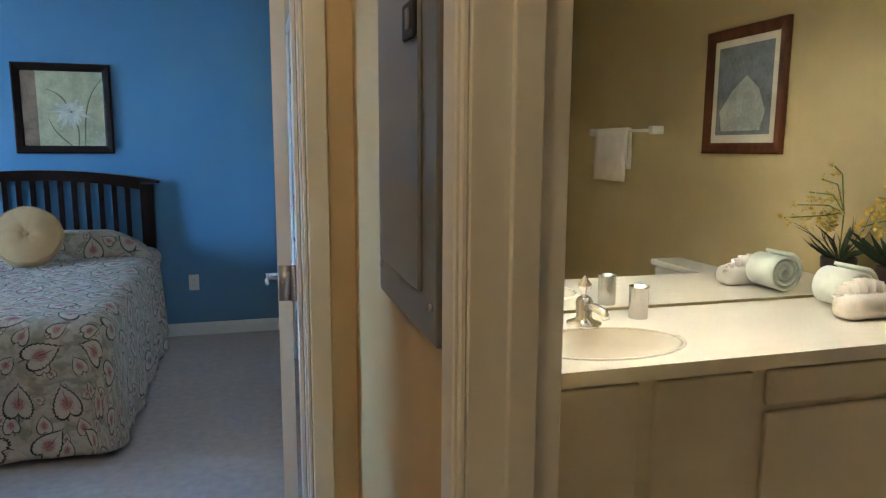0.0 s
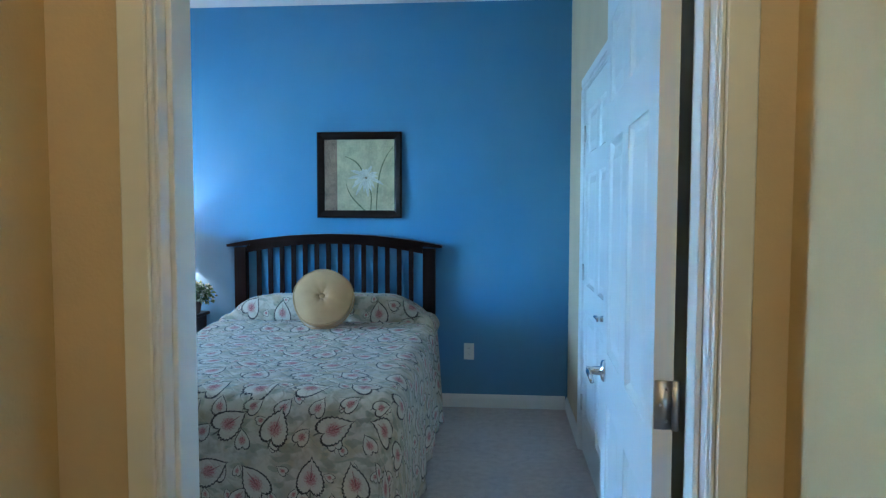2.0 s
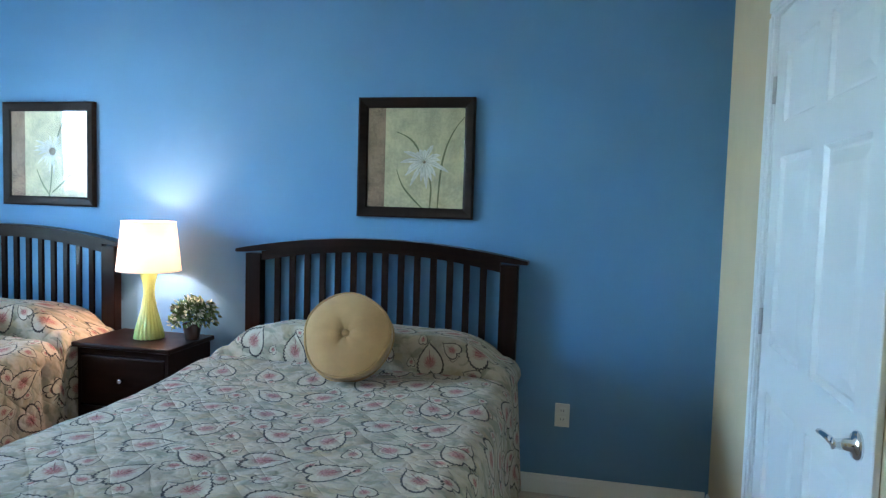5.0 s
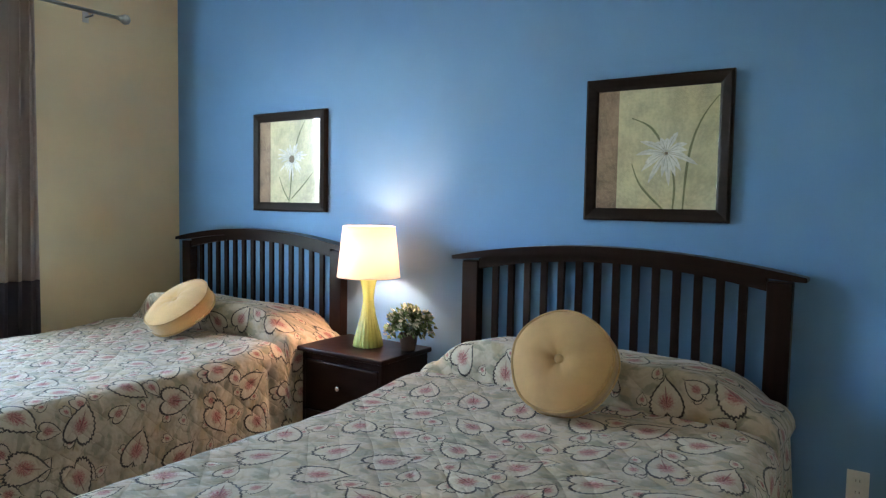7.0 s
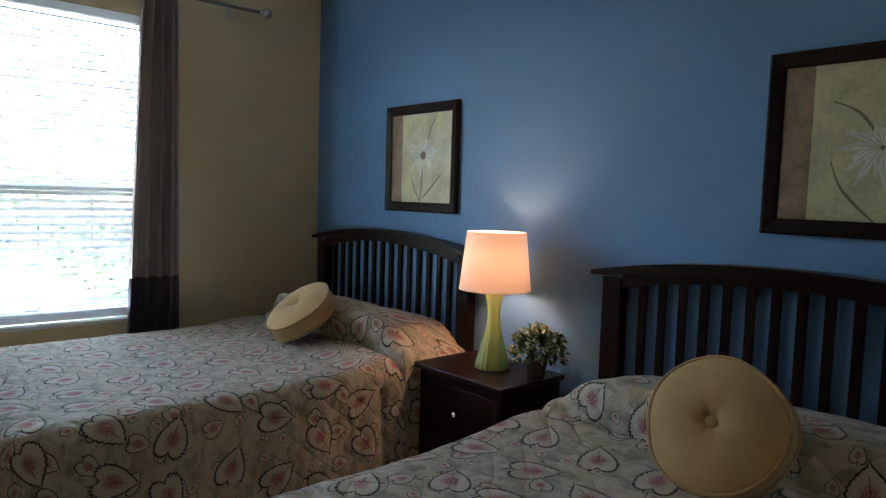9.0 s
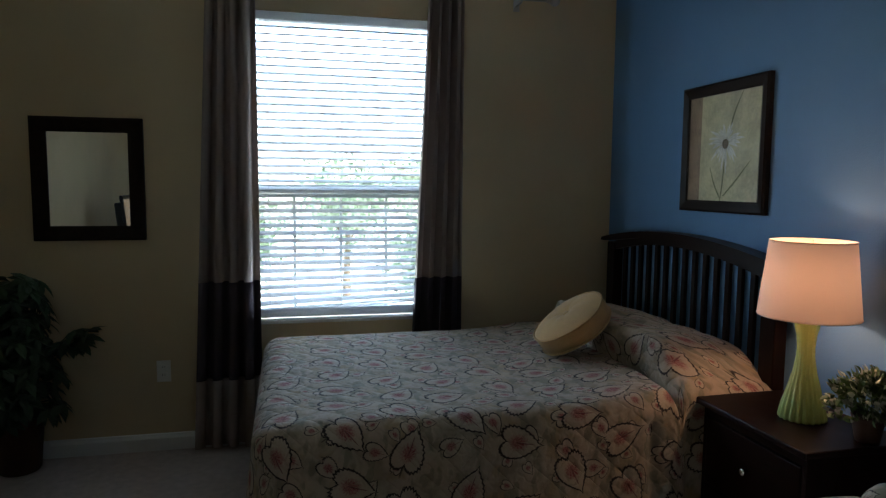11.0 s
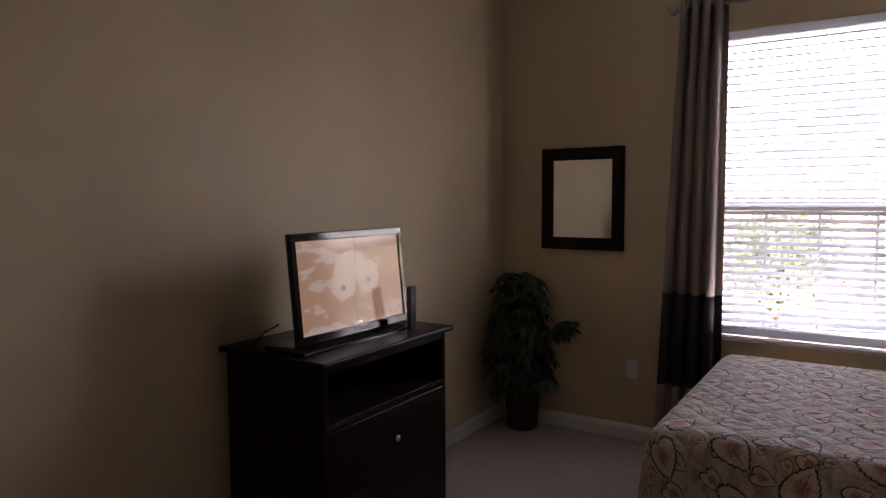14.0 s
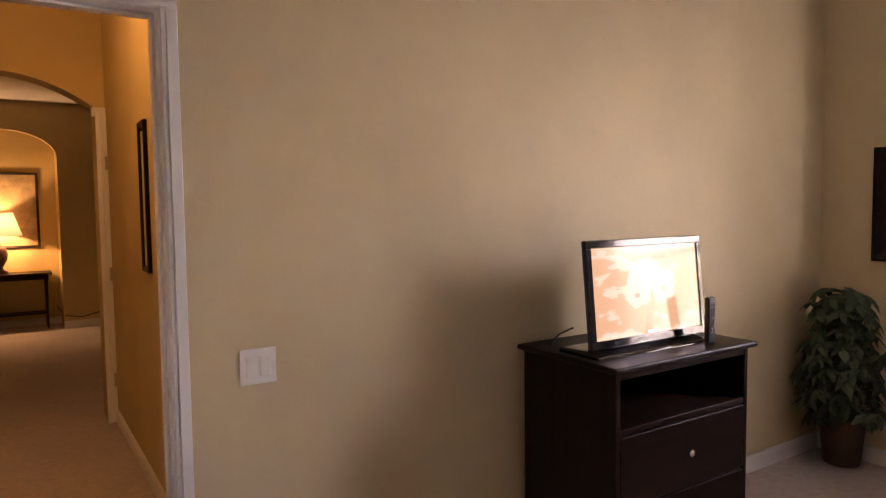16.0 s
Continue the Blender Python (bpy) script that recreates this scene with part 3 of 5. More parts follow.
# ---------------------------------------------------------------- window
win = new("window_1")
win.location = (XW, (WY0 + WY1) / 2, WZ0)
BASES[win.name] = Vector(win.location)
tagged(win, "white single-hung window with two sashes, bright daylight outside", "window", "", "structure")
fx0, fx1 = XW - 0.105, XW - 0.055
bm = box(fx0, fx1, WY0, WY0 + 0.04, WZ0, WZ1, 0.003)
box(fx0, fx1, WY1 - 0.04, WY1, WZ0, WZ1, 0.003, bm)
box(fx0, fx1, WY0 + 0.04, WY1 - 0.04, WZ0, WZ0 + 0.05, 0.003, bm)
box(fx0, fx1, WY0 + 0.04, WY1 - 0.04, WZ1 - 0.04, WZ1, 0.003, bm)
part("window_frame", bm, M_WHITE, win)
part("meeting_rail", box(fx0 + 0.005, fx1 + 0.008, WY0 + 0.04, WY1 - 0.04, 1.375, 1.425, 0.004), M_WHITE, win)
for z0, z1, x in ((WZ0 + 0.05, 1.375, fx0 + 0.030), (1.425, WZ1 - 0.04, fx0 + 0.020)):
    p = part("pane", box(x, x + 0.004, WY0 + 0.04, WY1 - 0.04, z0, z1), M_GLASS, win)
    p.visible_shadow = False
for k in (1, 2, 3):
    y = WY0 + 0.04 + (WY1 - WY0 - 0.08) * k / 4
    part("glazing_bar", box(fx0 + 0.026, fx0 + 0.040, y - 0.008, y + 0.008, WZ0 + 0.05, 1.375, 0.002), M_WHITE, win)
part("window_sill", box(XW - 0.05, XW + 0.022, WY0 - 0.001, WY1 + 0.001, WZ0 - 0.02, WZ0, 0.004), paint("sill_marble", (0.72, 0.70, 0.66), 0.2), win)

blind = thing("venetian_blind", (XW - 0.02, 4.11, WZ1 - 0.03), "white two-inch venetian blind, slats open, bottom rail askew", "blind")
part("head_rail", box(XW - 0.045, XW + 0.004, WY0 + 0.012, WY1 - 0.012, WZ1 - 0.048, WZ1 - 0.004, 0.004), M_SLAT, blind)
SLATS = 37
sy0, sy1 = WY0 + 0.015, WY1 - 0.015
base_me = None
for i in range(SLATS):
    k = i / (SLATS - 1)
    z = WZ1 - 0.075 - k * (WZ1 - 0.075 - 0.795)
    if base_me is None:
        bm = bmesh.new()
        rows_ = []
        for j in range(5):
            u = (j / 4 - 0.5)
            rows_.append([bm.verts.new((u * 0.048, s, -u * u * 0.010 + dz)) for s in (sy0 - 4.11, sy1 - 4.11) for dz in (0.0, 0.0026)])
        for a, b in zip(rows_, rows_[1:]):
            bm.faces.new((a[0], a[2], b[2], b[0]))
            bm.faces.new((a[1], a[3], b[3], b[1]))
            bm.faces.new((a[0], a[1], b[1], b[0]))
            bm.faces.new((a[2], a[3], b[3], b[2]))
        for a in (rows_[0], rows_[-1]):
            bm.faces.new((a[0], a[1], a[3], a[2]))
        bmesh.ops.recalc_face_normals(bm, faces=bm.faces)
        base_me = bpy.data.meshes.new("slat")
        bm.to_mesh(base_me)
        bm.free()
        base_me.materials.append(M_SLAT)
    s = new("slat", base_me)
    s.parent = blind
    sag = max(0.0, (k - 0.86) / 0.14)
    s.location = (0, 0, z - (WZ1 - 0.03) - 0.006 * sag)
    s.rotation_euler = (radians(2.2 * sag + random.uniform(-0.12, 0.12)), radians(22 + random.uniform(-2, 2)), 0)
bm = box(-0.024, 0.024, sy0 - 4.11, sy1 - 4.11, -0.010, 0.010, 0.004)
turned(bm, Matrix.Translation((XW - 0.02, 4.11, 0.752)) @ Matrix.Rotation(radians(2.6), 4, "X"))
part("bottom_rail", bm, M_SLAT, blind)
for y in (WY0 + 0.16, 4.11, WY1 - 0.16):
    bm = tube([(XW - 0.02 + 0.026, y, WZ1 - 0.05), (XW - 0.02 + 0.026, y, 0.76)], 0.0012, 5)
    part("ladder_cord", bm, M_SLAT, blind)

# ---------------------------------------------------------------- curtains
ROD_X, ROD_Z = XW + 0.095, 2.462
rod = thing("curtain_rod", (ROD_X, 4.34, ROD_Z), "brushed nickel curtain rod with ball finials", "curtain rod")
part("rod", tube([(ROD_X, 3.42, ROD_Z), (ROD_X, 5.26, ROD_Z)], 0.011, 14), M_NICKEL, rod, "", True)
for y, s in ((3.42, -1), (5.26, 1)):
    bm = sphere((ROD_X, y + s * 0.035, ROD_Z), 0.030, 18)
    own = lathe([(0.0, -0.012), (0.016, -0.012), (0.019, -0.004), (0.013, 0.004), (0.013, 0.012), (0.0, 0.012)], (0, 0, 0), 16)
    merge(bm, turned(own, Matrix.Translation((ROD_X, y, ROD_Z)) @ Matrix.Rotation(radians(90), 4, "X")))
    part("finial", bm, M_NICKEL, rod, "", True)
for y in (3.50, 5.10):
    bm = tube([(XW, y, ROD_Z - 0.02), (ROD_X - 0.02, y, ROD_Z - 0.02), (ROD_X, y, ROD_Z - 0.014)], 0.006, 8)
    box(XW, XW + 0.006, y - 0.018, y + 0.018, ROD_Z - 0.05, ROD_Z + 0.02, 0.002, bm)
    part("bracket", bm, M_NICKEL, rod)


def curtain(yt0, yt1, yb0, yb1, waves, seed):
    cx = (yt0 + yt1) / 2
    c = thing("curtain", (ROD_X, cx, 0.03), "taupe grommet curtain panel with a dark plum-grey band", "curtain", "window curtains")
    rnd = random.Random(seed)
    ph = [rnd.uniform(0, 6.28) for _ in range(4)]

    def sheet(z0, z1, rows):
        bm = bmesh.new()
        n = waves * 14
        grid = []
        for r in range(rows + 1):
            z = z0 + (z1 - z0) * r / rows
            k = (z - 0.03) / 2.47
            a, b = yb0 + (yt0 - yb0) * k, yb1 + (yt1 - yb1) * k
            line = []
            for i in range(n + 1):
                u = i / n
                w_ = math.sin(2 * math.pi * waves * u + 0.25 * math.sin(3 * u + ph[0] + 1.5 * (1 - k)))
                amp = 0.042 - 0.008 * (1 - k) + 0.006 * math.sin(5 * u + ph[1])
                y = a + (b - a) * u + 0.012 * math.sin(4 * math.pi * waves * u + ph[2]) * (1 - 0.5 * k)
                line.append(bm.verts.new((ROD_X + amp * w_, y, z)))
            grid.append(line)
        for p, q in zip(grid, grid[1:]):
            for i in range(n):
                bm.faces.new((p[i], p[i + 1], q[i + 1], q[i]))
        return bm

    def thick(ob):
        m = ob.modifiers.new("thickness", "SOLIDIFY")
        m.thickness, m.offset = 0.003, 0.0
        return ob

    thick(part("upper_cloth", sheet(0.915, 2.505, 16), M_CURT, c, "", True))
    thick(part("band", sheet(0.395, 0.915, 6), M_BAND, c, "dark plum-grey band", True))
    thick(part("hem_cloth", sheet(0.03, 0.395, 5), M_CURT, c, "", True))
    for i in range(waves):
        for s in (0.0, 0.5):
            y = yt0 + (yt1 - yt0) * (i + s) / waves
            pts = [(ROD_X + 0.021 * math.cos(a), y, ROD_Z + 0.021 * math.sin(a)) for a in [2 * math.pi * t / 14 for t in range(15)]]
            part("grommet", tube(pts, 0.004, 6), M_NICKEL, c, "", True)
    return c


curtain(3.435, 3.665, 3.325, 3.665, 4, 3)
curtain(4.570, 4.770, 4.455, 4.765, 4, 8)


# ---------------------------------------------------------------- outside
solid("ground", box(-90, -4.6, -60, 70, -3.1, -3.0), paint("lawn", (0.34, 0.36, 0.30), 0.9, 0.05, 20, 0.3), "green lawn below the window", "lawn", "structure")


def leafy_tree(x, y, h, seed):
    rnd = random.Random(seed)
    t = thing("tree", (x, y, -3.0), "broad green garden tree on the lawn", "tree", "trees outside")
    bm = tube([(x, y, -3.0), (x + 0.05, y, -3 + h * 0.3), (x - 0.1, y + 0.1, -3 + h * 0.6), (x, y, -3 + h * 0.85)], 0.16, 8, None, 0.3)
    for k in range(7):
        a = rnd.uniform(0, 6.28)
        z = -3 + h * rnd.uniform(0.35, 0.7)
        tube([(x, y, z), (x + math.cos(a) * h * 0.16, y + math.sin(a) * h * 0.16, z + h * 0.12), (x + math.cos(a) * h * 0.27, y + math.sin(a) * h * 0.27, z + h * 0.2)], 0.05, 6, bm, 0.4)
    part("trunk", bm, M_BARK, t)
    verts, faces = [], []
    for k in range(2600):
        d = Vector((rnd.gauss(0, 1), rnd.gauss(0, 1), rnd.gauss(0, 0.8))).normalized() * (rnd.random() ** 0.4)
        lump = 1 + 0.3 * math.sin(d.x * 7 + seed) * math.cos(d.y * 6 + d.z * 5)
        p = Vector((x, y, -3 + h * 0.66)) + Vector((d.x * h * 0.33, d.y * h * 0.33, d.z * h * 0.33)) * lump
        u = Vector((rnd.gauss(0, 1), rnd.gauss(0, 1), rnd.gauss(0, 1))).normalized()
        v = u.orthogonal().normalized()
        s = rnd.uniform(0.07, 0.16)
        i = len(verts)
        verts += [p - u * s, p + v * s * 0.5, p + u * s, p - v * s * 0.5]
        faces.append((i, i + 1, i + 2, i + 3))
    me = bpy.data.meshes.new("crown")
    me.from_pydata([tuple(v - Vector((x, y, -3.0))) for v in verts], [], faces)
    me.materials.append(M_LEAF)
    ob = new("crown", me)
    ob.parent = t
    return t


def leaf_mat(name, c, spread=0.5):
    n = Nodes(name, 0.5, 0.0, 0.35)
    g = n.tree.nodes.new("ShaderNodeNewGeometry").outputs["Random Per Island"]
    n.colour(n.mix(g, shade_of(c, 1 - spread), shade_of(c, 1 + spread)))
    n.bump(n.noise(n.coords(), 90.0, 2), 0.002, 0.5)
    return n.mat


M_BARK = wood("bark", (0.12, 0.09, 0.06), 0.9, 2)
M_LEAF = leaf_mat("garden_leaf", (0.22, 0.28, 0.19))
for tx, ty, th_, sd in ((-19, 2.2, 4.4, 1), (-26, 6.0, 5.6, 2), (-17, 7.6, 3.8, 3), (-30, -3, 6.0, 4), (-34, 10.5, 6.4, 5)):
    leafy_tree(tx, ty, th_, sd)


# ---------------------------------------------------------------- beds
def headboard(bed, cx):
    """Arched headboard with a moulded cap, two posts and fourteen slats."""
    h0, h1 = 5.645, 5.690
    half, pw = 0.663, 0.043

    def arch(u):
        return 1.083 + 0.075 * (1 - u * u)

    for s in (-1, 1):
        part("post", box(cx + s * half - pw, cx + s * half + pw, h0 - 0.008, h1 + 0.004, 0.0, 1.110, 0.005), M_ESPV, bed)
    n = 28
    us = [-1 + 2 * i / n for i in range(n + 1)]
    outline = [(cx + u * (half - pw), arch(u * 0.823) + 0.016) for u in us] + [(cx + u * (half - pw), 1.073 + 0.066 * (1 - u * u)) for u in reversed(us)]
    part("top_rail", prism(outline, "y", h0, h1, 0.003), M_ESP, bed)
    cap = [(cx + u * 0.753, arch(u) + 0.046 + 0.004) for u in us] + [(cx + u * 0.753, arch(u) + 0.014 + 0.018 * u ** 8) for u in reversed(us)]
    capb = prism(cap, "y", h0 - 0.028, h1 + 0.012, 0.004)
    part("cap", capb, M_ESP, bed)
    inner = 2 * (half - pw)
    count = 14
    for i in range(count):
        x = cx - inner / 2 + inner * (i + 1) / (count + 1)
        u = (x - cx) / (half - pw)
        part("slat", box(x - 0.0165, x + 0.0165, h0 + 0.014, h1 - 0.014, 0.44, 1.076 + 0.066 * (1 - u * u), 0.003, None, 1), M_ESPV, bed)
    part("bottom_rail", box(cx - half + pw, cx + half - pw, h0 + 0.004, h1 - 0.004, 0.36, 0.45, 0.004), M_ESP, bed)


def coverlet(bed, cx, seed):
    """Quilted bedspread over mattress and pillows, hanging almost to the floor on three sides."""
    rnd = random.Random(seed)
    cx += 0.026
    W, Y0, Y1, ZT = 0.722, 3.685, 5.640, 0.640
    YC = 5.240  # where the spread is tucked under the pillows
    R = 0.088
    ph = [rnd.uniform(0, 6.28) for _ in range(8)]

    def bulge(x, y):
        """The height of the pillows under the spread."""
        u = min(1.0, abs(x) / (W - 0.45 * R))
        edge = 0.56 if x > 0 else 0.42
        side = 1 - max(0.0, (u - edge) / (1 - edge)) ** 2.4
        v = (y - YC) / (Y1 - YC)
        if v <= 0:
            prof = 0.0
        elif v < 0.19:
            prof = math.sin(v / 0.19 * math.pi / 2) ** 1.1
        else:
            prof = 1 - 0.22 * ((v - 0.19) / 0.81) ** 2
        gap = 1 - 0.10 * math.exp(-(x / 0.05) ** 2)
        rise = 0.042 * math.exp(-((y - YC) / 0.30) ** 2)
        crease = -0.070 * math.exp(-((y - YC + 0.010) / 0.020) ** 2)
        return 0.162 * prof * max(0.0, side) * gap + crease * (1 - 0.6 * u ** 4) + rise

    def lump(x, y):
        return 0.006 * noise.noise(Vector((x * 3.1 + seed, y * 3.1, 0.3))) + 0.004 * noise.noise(Vector((x * 11, y * 11, seed)))

    bm = bmesh.new()
    uvl = bm.loops.layers.uv.new("UVMap")
    nx = 56
    x_in, y_in = W - R, Y0 + R
    # finer rows where the pillows begin
    ys_ = [y_in + (4.90 - y_in) * k / 40 for k in range(40)] + [4.90 + 0.20 * k / 12 for k in range(12)] + [5.10 + 0.25 * k / 44 for k in range(44)] + [5.35 + (Y1 - 5.35) * k / 18 for k in range(19)]
    ny = len(ys_) - 1
    grid = []
    for y in ys_:
        row = []
        for i in range(nx + 1):
            x = -x_in + 2 * x_in * i / nx
            u = abs(x) / W
            v = max(0.0, min(1.0, (y - YC) / 0.17))
            roll = 0.118 * math.sin(math.pi * v) ** 0.6 * (1 - max(0.0, (u - 0.45) / 0.55) ** 2) * (1 + 0.3 * math.sin(5 * x + seed))
            # drawn in and rounded down beside the pillows
            head = max(0.0, min(1.0, (y - 5.08) / 0.22))
            head = head * head * (3 - 2 * head)
            shoulder = 0.018 * head * max(0.0, (abs(x) / x_in - 0.66) / 0.34) ** 2
            row.append(bm.verts.new((cx + x * (1 - 0.022 * head), y - roll, ZT + bulge(x, y) + lump(x, y) - shoulder)))
        grid.append(row)

    # print follows the cloth: its length is taken along the surface
    runs = [[0.0] * (nx + 1)]
    for j in range(1, ny + 1):
        runs.append([runs[-1][i] + (grid[j][i].co - grid[j - 1][i].co).length for i in range(nx + 1)])

    def face(vs, uvs):
        f = bm.faces.new(vs)
        for l, c in zip(f.loops, uvs):
            l[uvl].uv = c
        f.smooth = True

    def top_uv(i, j):
        return (-x_in + 2 * x_in * i / nx + seed * 0.37, y_in + runs[j][i])

    for j in range(ny):
        for i in range(nx):
            face((grid[j][i], grid[j][i + 1], grid[j + 1][i + 1], grid[j + 1][i]), [top_uv(i, j), top_uv(i + 1, j), top_uv(i + 1, j + 1), top_uv(i, j + 1)])
    # skirt: along the rim of the top from the head on one side round the foot to the head on the other
    rim = [(grid[j][nx], Vector((1, 0, 0)), nx, j) for j in range(ny, -1, -1)]
    for k in range(1, 6):
        a = -math.pi / 2 * k / 6
        rim.append((grid[0][nx], Vector((math.cos(a), math.sin(a), 0)), nx, 0))
    rim += [(grid[0][i], Vector((0, -1, 0)), i, 0) for i in range(nx, -1, -1)]
    for k in range(1, 6):
        a = -math.pi / 2 - math.pi / 2 * k / 6
        rim.append((grid[0][0], Vector((math.cos(a), math.sin(a), 0)), 0, 0))
    rim += [(grid[j][0], Vector((-1, 0, 0)), 0, j) for j in range(ny + 1)]
    steps = [(R * math.sin(a), R * (1 - math.cos(a))) for a in [math.pi / 2 * t / 5 for t in range(1, 6)]]
    drops = 14
    cols = []
    run = 0.0
    for idx, (v, d, i, j) in enumerate(rim):
        if idx:
            run += (rim[idx][0].co - rim[idx - 1][0].co).length + 0.012 * (1 if rim[idx][0] is rim[idx - 1][0] else 0)
        top = v.co.copy()
        col = [(v, 0.0)]
        arc = 0.0
        end = 0.045
        at_head = max(0.0, min(1.0, (top.y - 5.0) / 0.3))
        for s in range(len(steps) + drops):
            if s < len(steps):
                out, dz = steps[s]
                p = top + d * out - Vector((0, 0, dz))
                arc += R * math.pi / 10
            else:
                k = (s - len(steps) + 1) / drops
                z0 = top.z - R
                z = z0 + (end - z0) * k
                fold = 0.010 * k * math.sin(run * 13 + ph[0]) + 0.008 * k * math.sin(run * 29 + ph[1] + 2 * k) + 0.004 * math.sin(run * 6 + 5 * k)
                flare = 0.030 * k - 0.02 * at_head + 0.030 * math.exp(-((top.y - 5.215) / 0.05) ** 2) * (0.4 + 0.6 * k) - 0.026 * math.exp(-((top.y - 5.115) / 0.022) ** 2)
                p = top + d * (R + fold + flare)
                p.z = z
                arc += (z0 - end) / drops
            col.append((bm.verts.new(p), arc))
        cols.append((col, d, i, j))
    for a, b in zip(cols, cols[1:]):
        for s in range(len(a[0]) - 1):
            vs = [a[0][s][0], b[0][s][0], b[0][s + 1][0], a[0][s + 1][0]]
            uvs = []
            for (col, d, i, j), ss in ((a, s), (b, s), (b, s + 1), (a, s + 1)):
                u0, v0 = top_uv(i, j)
                dist = col[ss][1]
                uvs.append((u0 + d.x * dist, v0 + d.y * dist))
            if vs[0] is vs[1]:
                vs, uvs = [vs[0], vs[2], vs[3]], [uvs[0], uvs[2], uvs[3]]
            face(vs, uvs)
    ob = part("bedspread", bm, M_QUILT, bed, "pale quilted bedspread printed with red-hearted leaves", True)
    m = ob.modifiers.new("thickness", "SOLIDIFY")
    m.thickness, m.offset = 0.012, -1.0
    return ob


def bed(cx, seed):
    b = thing("double_bed", (cx, 4.68, 0.0), "made double bed with dark slatted headboard and leaf-print quilt", "bed", "double beds")
    headboard(b, cx - 0.005)
    part("mattress", box(cx - 0.68, cx + 0.68, 3.75, 5.63, 0.33, 0.60, 0.04, None, 3), M_PLATE, b)
    part("box_spring", box(cx - 0.68, cx + 0.68, 3.76, 5.63, 0.14, 0.325, 0.01), M_PLATE, b)
    for sx in (-0.6, 0.6):
        for yy in (3.9, 5.5):
            part("leg", lathe([(0.025, 0.0), (0.03, 0.02), (0.03, 0.138)], (cx + sx, yy, 0.0), 12), M_BLACKM, b)
    coverlet(b, cx, seed)
    return b


bed(-1.321, 1)
bed(-3.512, 2)


def cushion(m, label):
    """A round box cushion with piping and a covered button; its axis is local z."""
    c = new("round_cushion")
    c.matrix_world = m
    BASES[c.name] = Vector((0, 0, 0))
    tagged(c, label, "cushion", "round cushions")
    R, H = 0.177, 0.038
    bm = bmesh.new()
    seg, rings = 48, 16
    both = []
    for s in (1, -1):
        layer = []
        for k in range(1, rings + 1):
            r = R * k / rings
            q = r / R
            h = H + 0.042 * (1 - q ** 2.6) - 0.020 * math.exp(-(r / 0.028) ** 2) - 0.010 * math.exp(-(r / 0.08) ** 2)
            ring = []
            for i in range(seg):
                a = 2 * math.pi * i / seg
                rad = r * (1 + 0.02 * math.sin(3 * a + 1) * q + 0.012 * math.sin(5 * a))
                ring.append(bm.verts.new((rad * math.cos(a), rad * math.sin(a), s * (h + 0.003 * math.cos(8 * a) * q * (1 - q) * 4 * math.exp(-q * 2)))))
            layer.append(ring)
        mid = bm.verts.new((0, 0, s * (H + 0.010)))
        for i in range(seg):
            bm.faces.new((mid, layer[0][i], layer[0][(i + 1) % seg]))
        for p, q2 in zip(layer, layer[1:]):
            for i in range(seg):
                bm.faces.new((p[i], p[(i + 1) % seg], q2[(i + 1) % seg], q2[i]))
        both.append(layer[-1])
    for i in range(seg):
        bm.faces.new((both[0][i], both[0][(i + 1) % seg], both[1][(i + 1) % seg], both[1][i]))
    part("cover", bm, M_TAN, c, "", True)
    for s in (1, -1):
        pts = [(R * (1 + 0.02 * math.sin(3 * a + 1) + 0.012 * math.sin(5 * a)) * math.cos(a), R * (1 + 0.02 * math.sin(3 * a + 1) + 0.012 * math.sin(5 * a)) * math.sin(a), s * H) for a in [2 * math.pi * t / 64 for t in range(65)]]
        part("piping", tube(pts, 0.0052, 7), M_TANP, c, "", True)
        part("button", sphere((0, 0, s * (H + 0.017)), 0.017, 14, (1, 1, 0.55)), M_TANP, c, "", True)
    return c


cushion(Matrix.Translation((-1.244, 5.06, 0.834)) @ Matrix.Rotation(radians(6), 4, "Z") @ Matrix.Rotation(radians(62), 4, "X"), "mustard round cushion with button, leaning on the pillows")
cushion(Matrix.Translation((-3.42, 5.072, 0.810)) @ Matrix.Rotation(radians(-4), 4, "Z") @ Matrix.Rotation(radians(36), 4, "X"), "mustard round cushion with button, lying against the pillows")


# ---------------------------------------------------------------- night stand, lamp, small plant
NX0, NX1, NY0, NY1, NZ = -2.795, -2.235, 5.290, 5.690, 0.655
ns = thing("night_stand", ((NX0 + NX1) / 2, 5.49, 0), "dark espresso night stand with two drawers and steel knobs", "night stand")
part("top", box(NX0, NX1, NY0, NY1, NZ - 0.024, NZ, 0.006), M_ESP, ns)
bm = box(NX0 + 0.025, NX0 + 0.043, NY0 + 0.03, NY1 - 0.005, 0.06, NZ - 0.025)
box(NX1 - 0.043, NX1 - 0.025, NY0 + 0.03, NY1 - 0.005, 0.06, NZ - 0.025, bm=bm)
box(NX0 + 0.043, NX1 - 0.043, NY1 - 0.018, NY1 - 0.006, 0.06, NZ - 0.025, bm=bm)
box(NX0 + 0.043, NX1 - 0.043, NY0 + 0.05, NY1 - 0.018, 0.06, 0.08, bm=bm)
box(NX0 + 0.043, NX1 - 0.043, NY0 + 0.032, NY0 + 0.05, NZ - 0.06, NZ - 0.025, bm=bm)
part("body", bm, M_ESPV, ns)
part("plinth", box(NX0 + 0.03, NX1 - 0.03, NY0 + 0.045, NY1 - 0.01, 0.0, 0.06, 0.003), M_ESP, ns)
